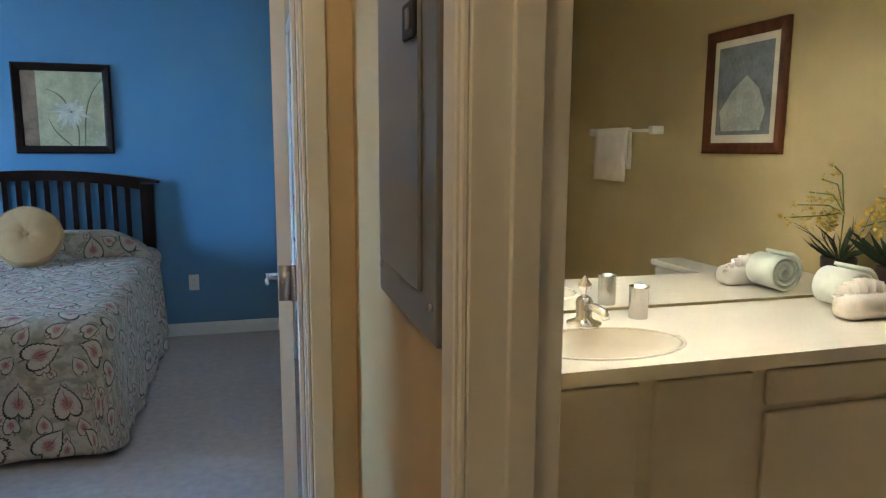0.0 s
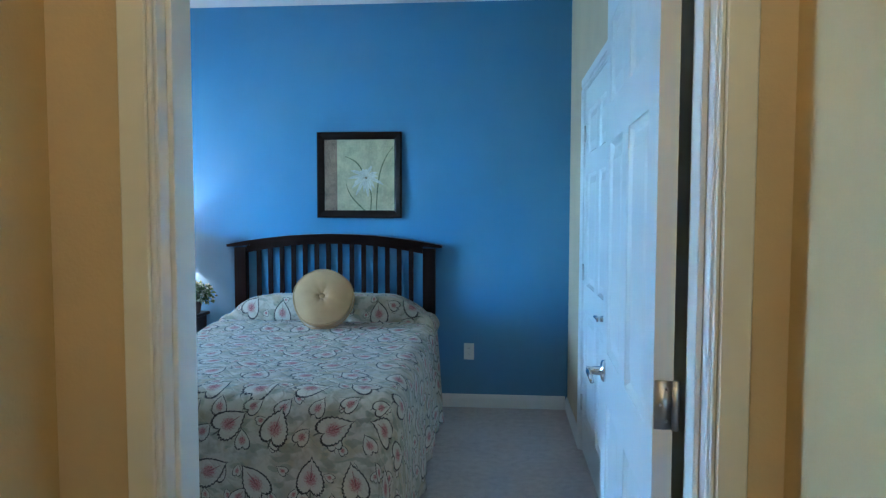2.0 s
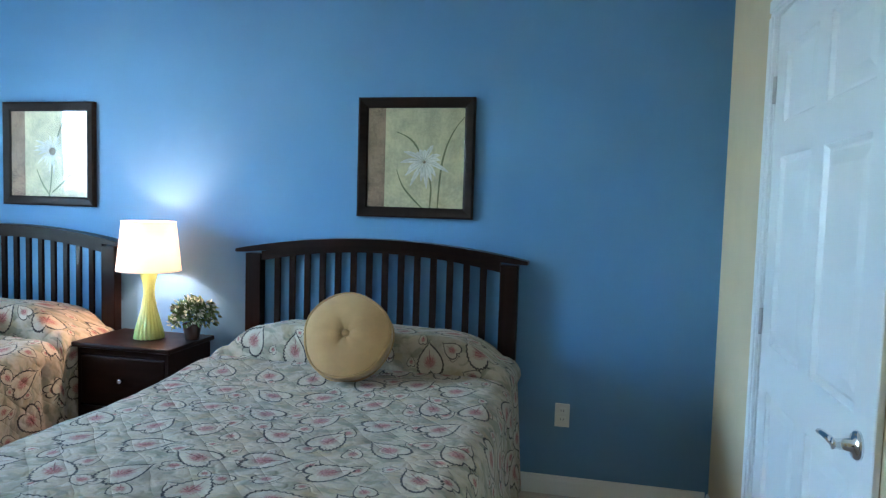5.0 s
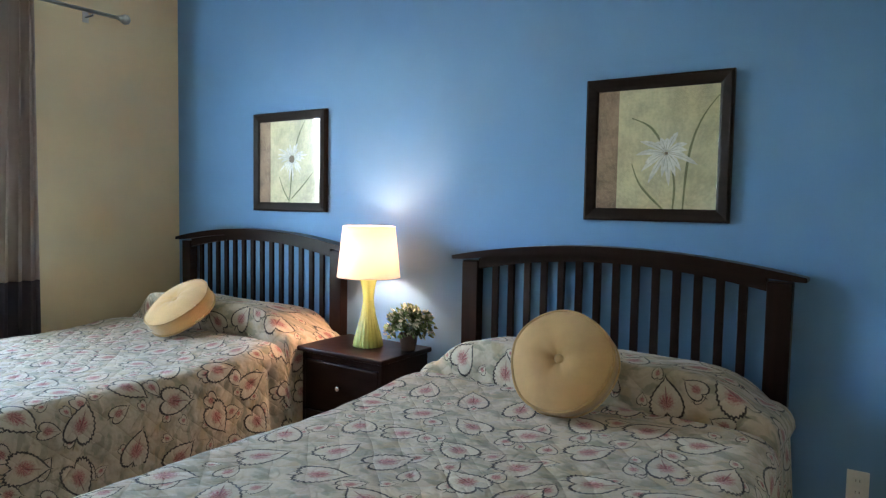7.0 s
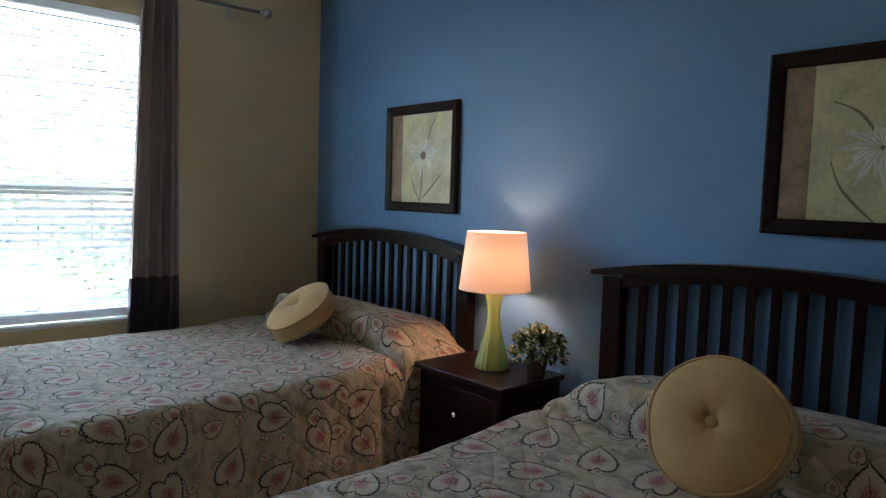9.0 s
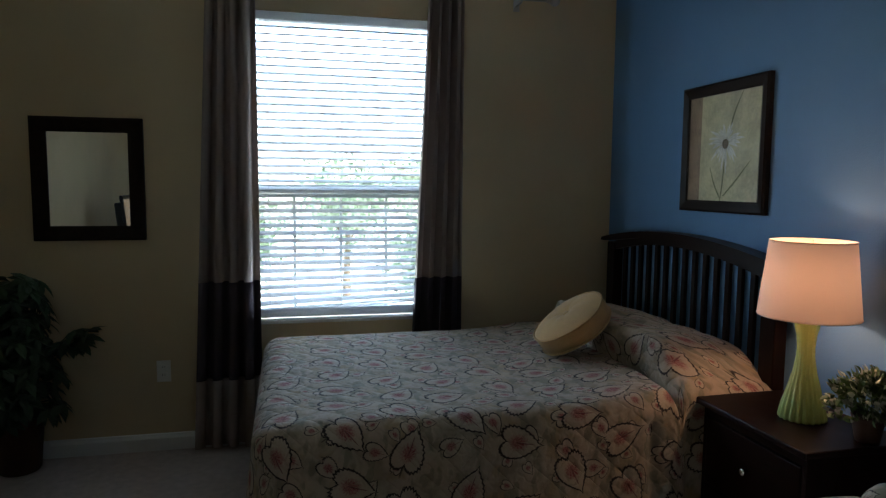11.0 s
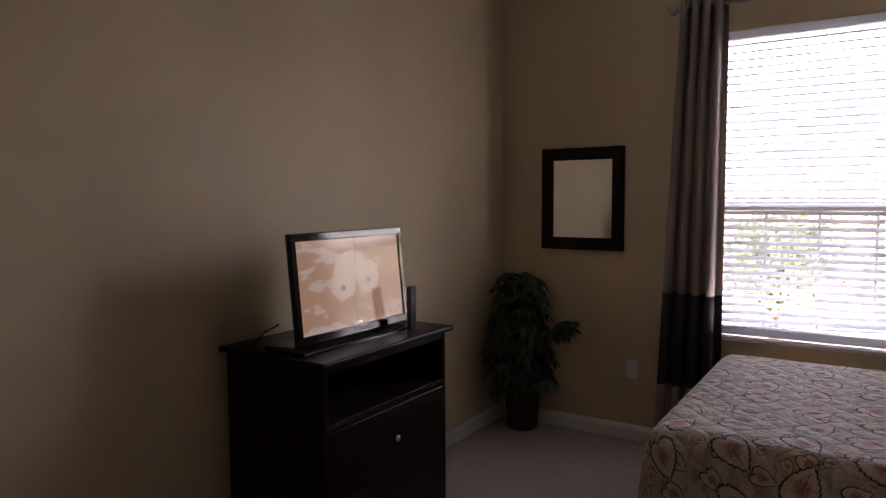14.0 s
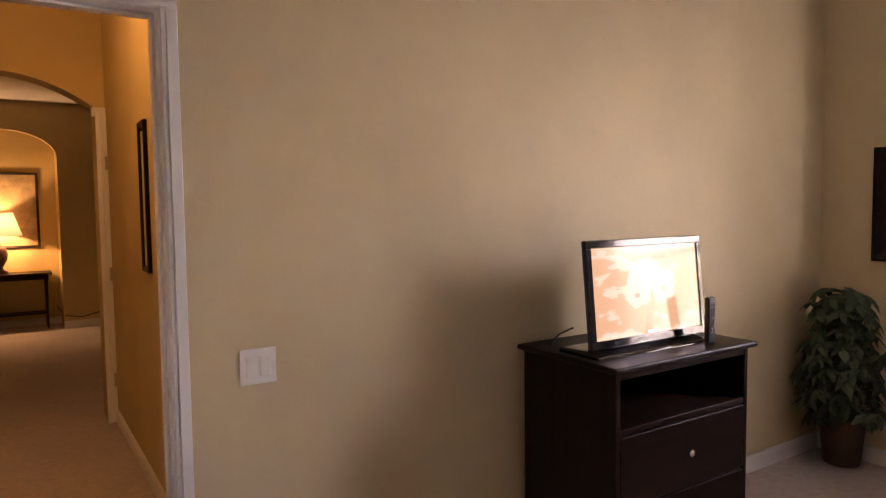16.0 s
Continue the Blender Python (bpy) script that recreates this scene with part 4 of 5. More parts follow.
for z0, z1 in ((0.09, 0.335), (0.345, 0.590)):
    d = part("drawer", box(NX0 + 0.046, NX1 - 0.046, NY0 + 0.026, NY0 + 0.046, z0, z1, 0.004), M_ESP, ns)
    own = lathe([(0.0, 0.0), (0.008, 0.0), (0.006, 0.010), (0.013, 0.018), (0.012, 0.026), (0.0, 0.029)], (0, 0, 0), 18)
    part("knob", turned(own, Matrix.Translation(((NX0 + NX1) / 2, NY0 + 0.027, (z0 + z1) / 2 + 0.01)) @ Matrix.Rotation(radians(90), 4, "X")), M_CHROME, d, "polished steel knob", True)

LX, LY = -2.505, 5.510
tl = thing("table_lamp", (LX, LY, NZ), "lit table lamp, fluted lime-green base, cream drum shade", "lamp")
prof = [(0.0, 0.0), (0.072, 0.0), (0.073, 0.006), (0.066, 0.045), (0.052, 0.10), (0.037, 0.16), (0.0285, 0.215), (0.0275, 0.245), (0.031, 0.285), (0.040, 0.325), (0.050, 0.352), (0.048, 0.358), (0.0, 0.358)]
part("base", lathe(prof, (LX, LY, NZ), 96, None, lambda a, z: 0.060 * math.sin(20 * a + 6 * z) * max(0.15, 1 - z / 0.30)), M_LIME, tl, "fluted lime-green ceramic base", True)
part("socket", lathe([(0.0, 0.0), (0.016, 0.0), (0.016, 0.06), (0.012, 0.07), (0.0, 0.07)], (LX, LY, NZ + 0.358), 16), M_NICKEL, tl)
shade_bm = lathe([(0.157, 0.0), (0.158, 0.004), (0.131, 0.250), (0.130, 0.254)], (LX, LY, NZ + 0.350), 64)
bmesh.ops.delete(shade_bm, geom=[f for f in shade_bm.faces if len(f.verts) > 4], context="FACES_ONLY")
sh = part("shade", shade_bm, M_SHADE, tl, "cream linen drum shade", True)
for r, z in ((0.1575, 0.352), (0.1305, 0.603)):
    pts = [(LX + r * math.cos(a), LY + r * math.sin(a), NZ + z) for a in [2 * math.pi * t / 48 for t in range(49)]]
    part("trim_ring", tube(pts, 0.0022, 6), M_SHADE, tl, "", True)
bm = bmesh.new()
for a in (0.3, 2.4, 4.5):
    tube([(LX + 0.014 * math.cos(a), LY + 0.014 * math.sin(a), NZ + 0.56), (LX + 0.129 * math.cos(a), LY + 0.129 * math.sin(a), NZ + 0.598)], 0.0018, 5, bm)
part("spider", bm, M_NICKEL, tl)


def leaflet(verts, faces, p, d, n, length, width, fold=0.25):
    """A pointed leaf of six corners from p along d, with a folded middle."""
    side = d.cross(n).normalized()
    i = len(verts)
    mid1, mid2 = p + d * length * 0.35 - n * length * 0.03, p + d * length * 0.7 - n * length * 0.06
    verts += [p, mid1 + side * width * 0.5 + n * width * fold, mid1, mid1 - side * width * 0.5 + n * width * fold,
              mid2 + side * width * 0.38 + n * width * fold * 0.6, mid2, mid2 - side * width * 0.38 + n * width * fold * 0.6, p + d * length - n * length * 0.16]
    faces += [(i, i + 1, i + 2), (i, i + 2, i + 3), (i + 1, i + 4, i + 5, i + 2), (i + 2, i + 5, i + 6, i + 3), (i + 4, i + 7, i + 5), (i + 5, i + 7, i + 6)]


def from_lists(name, verts, faces, material, parent, label=""):
    o = base_of(parent)
    me = bpy.data.meshes.new(name)
    me.from_pydata([tuple(v - o) for v in verts], [], faces)
    me.materials.append(material)
    ob = new(name, me)
    ob.parent = parent
    if label:
        ob["label"] = label
    return ob


M_LEAFSM = leaf_mat("pale_leaf", (0.10, 0.155, 0.05), 0.6)
M_LEAFCR = leaf_mat("cream_bloom", (0.52, 0.54, 0.40), 0.3)
M_LEAFDK = leaf_mat("dark_leaf", (0.035, 0.065, 0.030), 0.45)
M_POTDK = paint("dark_pot_glaze", (0.05, 0.028, 0.02), 0.4)
M_BASKET = paint("brown_wicker", (0.10, 0.045, 0.025), 0.6, 0.006, 90, 0.35)

PX, PY = -2.282, 5.552
sp = thing("potted_plant", (PX, PY, NZ), "small bushy pale-green plant in a dark pot on the night stand", "plant")
part("pot", lathe([(0.0, 0.0), (0.034, 0.0), (0.036, 0.01), (0.047, 0.075), (0.049, 0.082), (0.045, 0.084), (0.042, 0.075), (0.0, 0.072)], (PX, PY, NZ), 24), M_POTDK, sp, "dark brown glazed pot", True)
for mat_, cnt, seed, lab, size in ((M_LEAFSM, 430, 11, "dark green leaves", 0.034), (M_LEAFCR, 250, 12, "cream-edged leaf tips", 0.027)):
    rnd = random.Random(seed)
    vs, fs = [], []
    for _ in range(cnt):
        a, b = rnd.uniform(0, 6.28), rnd.uniform(-0.55, 1.5)
        lobe = 1 + 0.22 * math.sin(3 * a + 0.6) * math.cos(b) + 0.14 * math.sin(7 * a + 5 * b)
        rr = 0.100 * (rnd.random() ** (0.35 if mat_ is M_LEAFSM else 0.10)) * lobe
        p = Vector((PX + rr * math.cos(a) * math.cos(b), PY + rr * math.sin(a) * math.cos(b), NZ + 0.125 + rr * 0.80 * math.sin(b)))
        out = Vector((math.cos(a) * math.cos(b), math.sin(a) * math.cos(b), math.sin(b) - 0.15))
        d = (out + Vector((rnd.gauss(0, 0.55), rnd.gauss(0, 0.55), rnd.gauss(0, 0.45)))).normalized()
        nrm = d.orthogonal().normalized()
        leaflet(vs, fs, p, d, nrm, size * rnd.uniform(0.6, 1.1), size * 0.72)
    from_lists("foliage", vs, fs, mat_, sp, lab)
bm = bmesh.new()
rnd = random.Random(5)
for _ in range(14):
    a = rnd.uniform(0, 6.28)
    tube([(PX, PY, NZ + 0.07), (PX + 0.03 * math.cos(a), PY + 0.03 * math.sin(a), NZ + 0.11), (PX + 0.075 * math.cos(a), PY + 0.075 * math.sin(a), NZ + 0.16)], 0.0018, 5, bm)
part("stems", bm, M_LEAFSM, sp)


# ---------------------------------------------------------------- pictures and mirror
def frame_of(parent, axis, face, out, a0, a1, z0, z1, width, depth, material, lip=True):
    """Four mitred, slightly sloping frame bars."""
    def at(a, z, d):
        return (a, face + out * d, z) if axis == "x" else (face + out * d, a, z)
    corners = [(a0, z0), (a1, z0), (a1, z1), (a0, z1)]
    inner = [(a0 + width, z0 + width), (a1 - width, z0 + width), (a1 - width, z1 - width), (a0 + width, z1 - width)]
    m1 = [tuple(c[k] + (i[k] - c[k]) * 0.18 for k in (0, 1)) for c, i in zip(corners, inner)]
    m2 = [tuple(c[k] + (i[k] - c[k]) * 0.80 for k in (0, 1)) for c, i in zip(corners, inner)]
    for i in range(4):
        j = (i + 1) % 4
        bm = bmesh.new()
        prof = [(corners, 0.001), (corners, depth * 0.8), (m1, depth), (m2, depth * 0.72), (inner, depth * 0.5), (inner, 0.001)]
        r0 = [bm.verts.new(at(*c[i], d)) for c, d in prof]
        r1 = [bm.verts.new(at(*c[j], d)) for c, d in prof]
        n = len(prof)
        for k in range(n):
            bm.faces.new((r0[k], r0[(k + 1) % n], r1[(k + 1) % n], r1[k]))
        bm.faces.new(r0)
        bm.faces.new(r1)
        part("frame_bar", bm, material, parent)


def canvas_mat(name, c, spread=0.2, rough=0.3):
    n = Nodes(name, rough, 0.0, 0.45)
    v = n.coords()
    n.colour(n.mix(n.ramp(n.math("ADD", n.math("MULTIPLY", n.noise(v, 9.0, 5), 0.7), n.math("MULTIPLY", n.noise(v, 70.0, 3), 0.3)), 0.35, 0.65), shade_of(c, 1 - spread), shade_of(c, 1 + spread)))
    return n.mat


M_ART = canvas_mat("olive_print", (0.55, 0.485, 0.285), 0.2)
M_ARTB = canvas_mat("brown_print", (0.24, 0.155, 0.095), 0.45)
M_PETAL = canvas_mat("petal_print", (0.66, 0.62, 0.54), 0.28)
M_STEMP = canvas_mat("stem_print", (0.17, 0.17, 0.075), 0.2)
M_VEIN = canvas_mat("petal_vein_print", (0.42, 0.38, 0.26), 0.2)
M_HEART = canvas_mat("flower_middle_print", (0.16, 0.11, 0.06), 0.3)


def flat_strip(pts, widths, y, bm=None):
    own = bmesh.new()
    pv = [Vector((a, 0, b)) for a, b in pts]
    left, right = [], []
    for i, p in enumerate(pv):
        d = (pv[min(i + 1, len(pv) - 1)] - pv[max(i - 1, 0)]).normalized()
        s = Vector((-d.z, 0, d.x)) * widths[i]
        left.append(own.verts.new((p.x + s.x, y, p.z + s.z)))
        right.append(own.verts.new((p.x - s.x, y, p.z - s.z)))
    for i in range(len(pv) - 1):
        own.faces.new((left[i], left[i + 1], right[i + 1], right[i]))
    return merge(bm, own)


def flower_picture(x0, x1, z0, z1, label, petals, centre, droop, stems, seed, heart, broad):
    p = thing("framed_picture", ((x0 + x1) / 2, YN, z0), label, "picture", "flower pictures")
    frame_of(p, "x", YN, -1, x0, x1, z0, z1, 0.052, 0.028, M_FRAME)
    i0, i1, j0, j1 = x0 + 0.050, x1 - 0.050, z0 + 0.050, z1 - 0.050
    W_, H_ = i1 - i0, j1 - j0
    f = YN - 0.012
    part("print", box(i0, i1, f, YN - 0.002, j0, j1), M_ART, p, "olive-yellow print of a white flower")
    part("print_border", box(i0, i0 + W_ * 0.185, f - 0.0008, f - 0.0002, j0, j1), M_ARTB, p, "mottled brown border strip")
    rnd = random.Random(seed)
    cx, cz = i0 + W_ * centre[0], j0 + H_ * centre[1]
    bm = bmesh.new()
    for pts in stems:
        q = [(i0 + W_ * a, j0 + H_ * b) for a, b in pts]
        full = []
        for a, b in zip(q, q[1:]):
            full += [(a[0] + (b[0] - a[0]) * t / 4, a[1] + (b[1] - a[1]) * t / 4) for t in range(4)]
        full.append(q[-1])
        for _ in range(6):  # round the bends
            full = [full[0]] + [((a[0] + 2 * b[0] + c[0]) / 4, (a[1] + 2 * b[1] + c[1]) / 4) for a, b, c in zip(full, full[1:], full[2:])] + [full[-1]]
        flat_strip(full, [0.0033 * (0.5 + math.sin(math.pi * min(0.95, 0.15 + k / len(full)))) for k in range(len(full))], f - 0.0010, bm)
    part("stem", bm, M_STEMP, p)
    for k in range(petals):
        a = 2 * math.pi * k / petals + rnd.uniform(-0.12, 0.12)
        L = W_ * 0.25 * rnd.uniform(0.62, 1.1)
        dx, dz = math.cos(a) * L, math.sin(a) * L * (0.85 if math.sin(a) > 0 else 1.0) - droop * W_ * 0.03
        pts = [(cx + dx * t, cz + dz * t + 0.010 * math.sin(math.pi * t)) for t in (0.08, 0.3, 0.55, 0.8, 1.0)]
        part("petal", flat_strip(pts, [broad * v for v in (0.0020, 0.0080, 0.0120, 0.0085, 0.0008)], f - 0.0014 - 0.0002 * (k % 3)), M_PETAL, p)
        part("petal_vein", flat_strip(pts[:4], [0.0012, 0.0014, 0.0010, 0.0004], f - 0.0021), M_VEIN, p)
    bm = bmesh.new()
    bmesh.ops.create_circle(bm, cap_ends=True, segments=20, radius=heart, matrix=Matrix.Translation((cx, f - 0.0022, cz)) @ Matrix.Rotation(radians(90), 4, "X"))
    part("flower_middle", bm, M_HEART, p)
    g = part("glazing", box(i0, i1, f - 0.0060, f - 0.0045, j0, j1), M_PICGLASS, p, "glass in front of the print")
    g.visible_shadow = False
    return p


M_PICGLASS = glass("picture_glass", 0.01)
M_PICGLASS.node_tree.nodes["Principled BSDF"].inputs["IOR"].default_value = 1.35
flower_picture(-1.452, -0.858, 1.318, 1.910, "dark-framed print of a drooping white flower above the bed", 17, (0.595, 0.46), 1.0,
               [[(0.66, 0.0), (0.67, 0.14), (0.67, 0.26), (0.60, 0.46)], [(0.74, 0.0), (0.75, 0.22), (0.77, 0.45), (0.82, 0.64), (0.90, 0.80), (0.995, 0.91)], [(0.58, 0.0), (0.46, 0.11), (0.36, 0.22), (0.31, 0.38)], [(0.57, 0.52), (0.50, 0.64), (0.43, 0.71), (0.30, 0.76)]], 4, 0.007, 0.95)
flower_picture(-3.592, -2.988, 1.318, 1.897, "dark-framed print of an upright white daisy above the bed", 22, (0.55, 0.53), 0.0,
               [[(0.50, 0.0), (0.53, 0.16), (0.54, 0.34), (0.55, 0.50)], [(0.60, 0.62), (0.64, 0.80), (0.76, 0.99)], [(0.50, 0.03), (0.40, 0.16), (0.34, 0.32)], [(0.54, 0.05), (0.70, 0.18), (0.88, 0.36)]], 9, 0.022, 0.62)

wm = thing("wall_mirror", (XW, 2.84, 1.135), "rectangular wall mirror in a broad dark wood frame", "mirror")
frame_of(wm, "y", XW, 1, 2.580, 3.103, 1.132, 1.752, 0.074, 0.032, M_FRAME)
part("mirror_pane", box(XW + 0.002, XW + 0.012, 2.652, 3.031, 1.204, 1.680), M_MIRROR, wm, "silvered mirror glass")


# ---------------------------------------------------------------- plates
def wall_plate(name, axis, face, out, a, z, label, cat, w=0.070, h=0.115, inserts=()):
    o = thing(name, (a, face, z) if axis == "x" else (face, a, z), label, cat)
    def b(a0, a1, z0, z1, d0, d1, bev, bm=None):
        f0, f1 = sorted((face + out * d0, face + out * d1))
        return box(a0, a1, f0, f1, z0, z1, bev, bm) if axis == "x" else box(f0, f1, a0, a1, z0, z1, bev, bm)
    part("plate", b(a - w / 2, a + w / 2, z - h / 2, z + h / 2, 0.0005, 0.006, 0.002), M_PLATE, o)
    for nm, da, dz, ww, hh in inserts:
        part(nm, b(a + da - ww / 2, a + da + ww / 2, z + dz - hh / 2, z + dz + hh / 2, 0.005, 0.009, 0.0015), M_PLATE, o)
        if nm == "socket":
            for sx in (-0.006, 0.006):
                part("slot", b(a + da + sx - 0.001, a + da + sx + 0.001, z + dz - 0.002, z + dz + 0.006, 0.0088, 0.0093, 0.0), M_BLACKM, o)
    return o


TWO = (("socket", 0, 0.021, 0.034, 0.029), ("socket", 0, -0.021, 0.034, 0.029))
wall_plate("wall_outlet", "x", YN, -1, -0.390, 0.392, "white double wall outlet on the blue wall", "outlet", inserts=TWO)
wall_plate("wall_outlet", "y", XW, 1, 3.165, 0.430, "ivory double wall outlet below the mirror", "outlet", inserts=TWO)
wall_plate("light_switch", "x", YS, 1, -1.016, 0.955, "white double rocker light switch beside the doorway", "light switch", 0.118, 0.115, (("rocker", -0.023, 0, 0.034, 0.067), ("rocker", 0.023, 0, 0.034, 0.067)))
wall_plate("light_switch", "y", XE, -1, 3.775, 0.955, "white rocker light switch beside the closet door", "light switch", 0.070, 0.115, (("rocker", 0, 0, 0.034, 0.067),))

# ---------------------------------------------------------------- dresser and television
dr = thing("media_dresser", (-2.467, 2.59, 0), "dark espresso media dresser with open shelf and drawers", "dresser")
dx0, dx1, dy0, dy1, DZ = -2.845, -2.088, 2.330, 2.822, 0.905
part("top", box(-2.875, -2.060, 2.318, 2.848, DZ - 0.022, DZ, 0.007), M_ESP, dr)
for x0, x1 in ((dx0, dx0 + 0.022), (dx1 - 0.022, dx1)):
    part("side_panel", box(x0, x1, dy0, dy1, 0.0, DZ - 0.023, 0.003), M_ESPV, dr)
part("back_panel", box(dx0 + 0.022, dx1 - 0.022, dy0 + 0.002, dy0 + 0.012, 0.05, DZ - 0.023), M_ESP, dr)
part("shelf", box(dx0 + 0.022, dx1 - 0.022, dy0 + 0.012, dy1 - 0.003, 0.655, 0.677, 0.002), M_ESP, dr)
part("front_rail", box(dx0 + 0.022, dx1 - 0.022, dy1 - 0.025, dy1 - 0.003, 0.852, DZ - 0.023, 0.002), M_ESP, dr)
part("plinth", box(dx0 + 0.022, dx1 - 0.022, dy1 - 0.03, dy1 - 0.006, 0.0, 0.12, 0.003), M_ESP, dr)
for z0, z1 in ((0.128, 0.386), (0.394, 0.650)):
    d = part("drawer", box(dx0 + 0.025, dx1 - 0.025, dy1 - 0.022, dy1 + 0.002, z0, z1, 0.004), M_ESP, dr)
    own = lathe([(0.0, 0.0), (0.008, 0.0), (0.006, 0.010), (0.014, 0.018), (0.013, 0.026), (0.0, 0.030)], (0, 0, 0), 18)
    part("knob", turned(own, Matrix.Translation((-2.468, dy1 + 0.002, (z0 + z1) / 2 + 0.008)) @ Matrix.Rotation(radians(-90), 4, "X")), M_CHROME, d, "polished steel knob", True)


def screen_mat():
    n = Nodes("lit_tv_screen", 0.12, 0.0, 0.5)
    v = n.coords()
    s = n.split(v)
    wisp = n.noise(v, 40.0, 2)
    cloudy = n.noise(n.vmath("MULTIPLY", n.vmath("ADD", v, (0.31, 0.0, 0.12)), (5.0, 1.0, 15.0)), 1.0, 3)
    c = n.mix(n.ramp(cloudy, 0.535, 0.57), (0.68, 0.50, 0.33), (0.82, 0.80, 0.68))

    def oval(x0, z0, rx, rz, rough_edge):
        dx = n.math("DIVIDE", n.math("SUBTRACT", s[0], x0), rx)
        dz = n.math("DIVIDE", n.math("SUBTRACT", s[2], z0), rz)
        r = n.math("SQRT", n.math("ADD", n.math("MULTIPLY", dx, dx), n.math("MULTIPLY", dz, dz)))
        return n.ramp(n.math("ADD", r, n.math("MULTIPLY", n.math("SUBTRACT", wisp, 0.5), rough_edge)), 0.96, 1.04, 1.0, 0.0)

    # one pale cloud of three lobes, with two dark spots
    for x0, z0, rx, rz in ((0.006, 0.292, 0.088, 0.055), (0.060, 0.224, 0.070, 0.066), (-0.088, 0.236, 0.070, 0.066)):
        c = n.mix(oval(x0, z0, rx, rz, 0.5), c, (0.88, 0.86, 0.74))
    for x0, z0 in ((0.062, 0.206), (-0.090, 0.222)):
        c = n.mix(oval(x0, z0, 0.015, 0.010, 0.0), c, (0.35, 0.30, 0.26))
    n.colour((0.02, 0.02, 0.02))
    n.put(n.bsdf.inputs["Emission Color"], c)
    n.bsdf.inputs["Emission Strength"].default_value = 0.034
    return n.mat


tv = thing("television", (-2.438, 2.62, DZ), "flat black glossy television, switched on, on the dresser", "television")
tx0, tx1, tz0, tz1 = -2.766, -2.114, 0.928, 1.332
LEAN = Matrix.Translation((0, 2.685, tz0)) @ Matrix.Rotation(radians(5.5), 4, "X") @ Matrix.Translation((0, -2.652, -tz0))  # leans back a little
part("housing", turned(box(tx0, tx1, 2.628, 2.645, tz0, tz1, 0.005), LEAN), M_BLACK, tv)
part("back_cover", turned(box(tx0 + 0.05, tx1 - 0.08, 2.575, 2.629, tz0 + 0.04, tz1 - 0.05, 0.012), LEAN), M_BLACKM, tv)
for a0, a1, b0, b1 in ((tx0 + 0.002, tx1 - 0.002, tz0 + 0.002, tz0 + 0.034), (tx0 + 0.002, tx1 - 0.002, tz1 - 0.030, tz1 - 0.002), (tx0 + 0.002, tx0 + 0.028, tz0 + 0.034, tz1 - 0.030), (tx1 - 0.028, tx1 - 0.002, tz0 + 0.034, tz1 - 0.030)):
    part("bezel", turned(box(a0, a1, 2.643, 2.652, b0, b1, 0.003), LEAN), M_BLACK, tv)
part("screen", turned(box(tx0 + 0.027, tx1 - 0.027, 2.642, 2.647, tz0 + 0.033, tz1 - 0.029), LEAN), screen_mat(), tv, "lit screen with pale clouds on an orange sky")
part("logo", turned(box(-2.460, -2.415, 2.652, 2.6535, 0.966, 0.976), LEAN), M_NICKEL, tv)
part("neck", box(-2.50, -2.38, 2.600, 2.630, 0.915, 0.965, 0.004), M_BLACK, tv)
own = prism([(2.52, 0.0), (2.735, 0.0), (2.728, 0.010), (2.66, 0.026), (2.53, 0.018)], "x", tx0 + 0.06, tx1 + 0.015, 0.003)
part("stand", turned(own, Matrix.Translation((0, 0, DZ))), M_BLACK, tv)
bm = tube([(-2.13, 2.57, 1.00), (-2.085, 2.54, 0.975), (-2.075, 2.50, 0.925), (-2.10, 2.42, 0.9115), (-2.16, 2.35, 0.9115)], 0.0035, 7)
part("cable", bm, M_BLACKM, tv)
M_BTN = paint("dark_grey_rubber", (0.06, 0.06, 0.065), 0.6)
rc = thing("remote_control", (-2.690, 2.76, DZ), "black remote control standing upright beside the television", "remote")
part("body", box(-2.706, -2.662, 2.748, 2.770, DZ, DZ + 0.185, 0.006), M_BLACKM, rc)
for i in range(7):
    for j in range(3):
        part("button", box(-2.700 + j * 0.013, -2.692 + j * 0.013, 2.769, 2.772, DZ + 0.03 + i * 0.020, DZ + 0.040 + i * 0.020, 0.001, None, 1), M_BTN, rc)

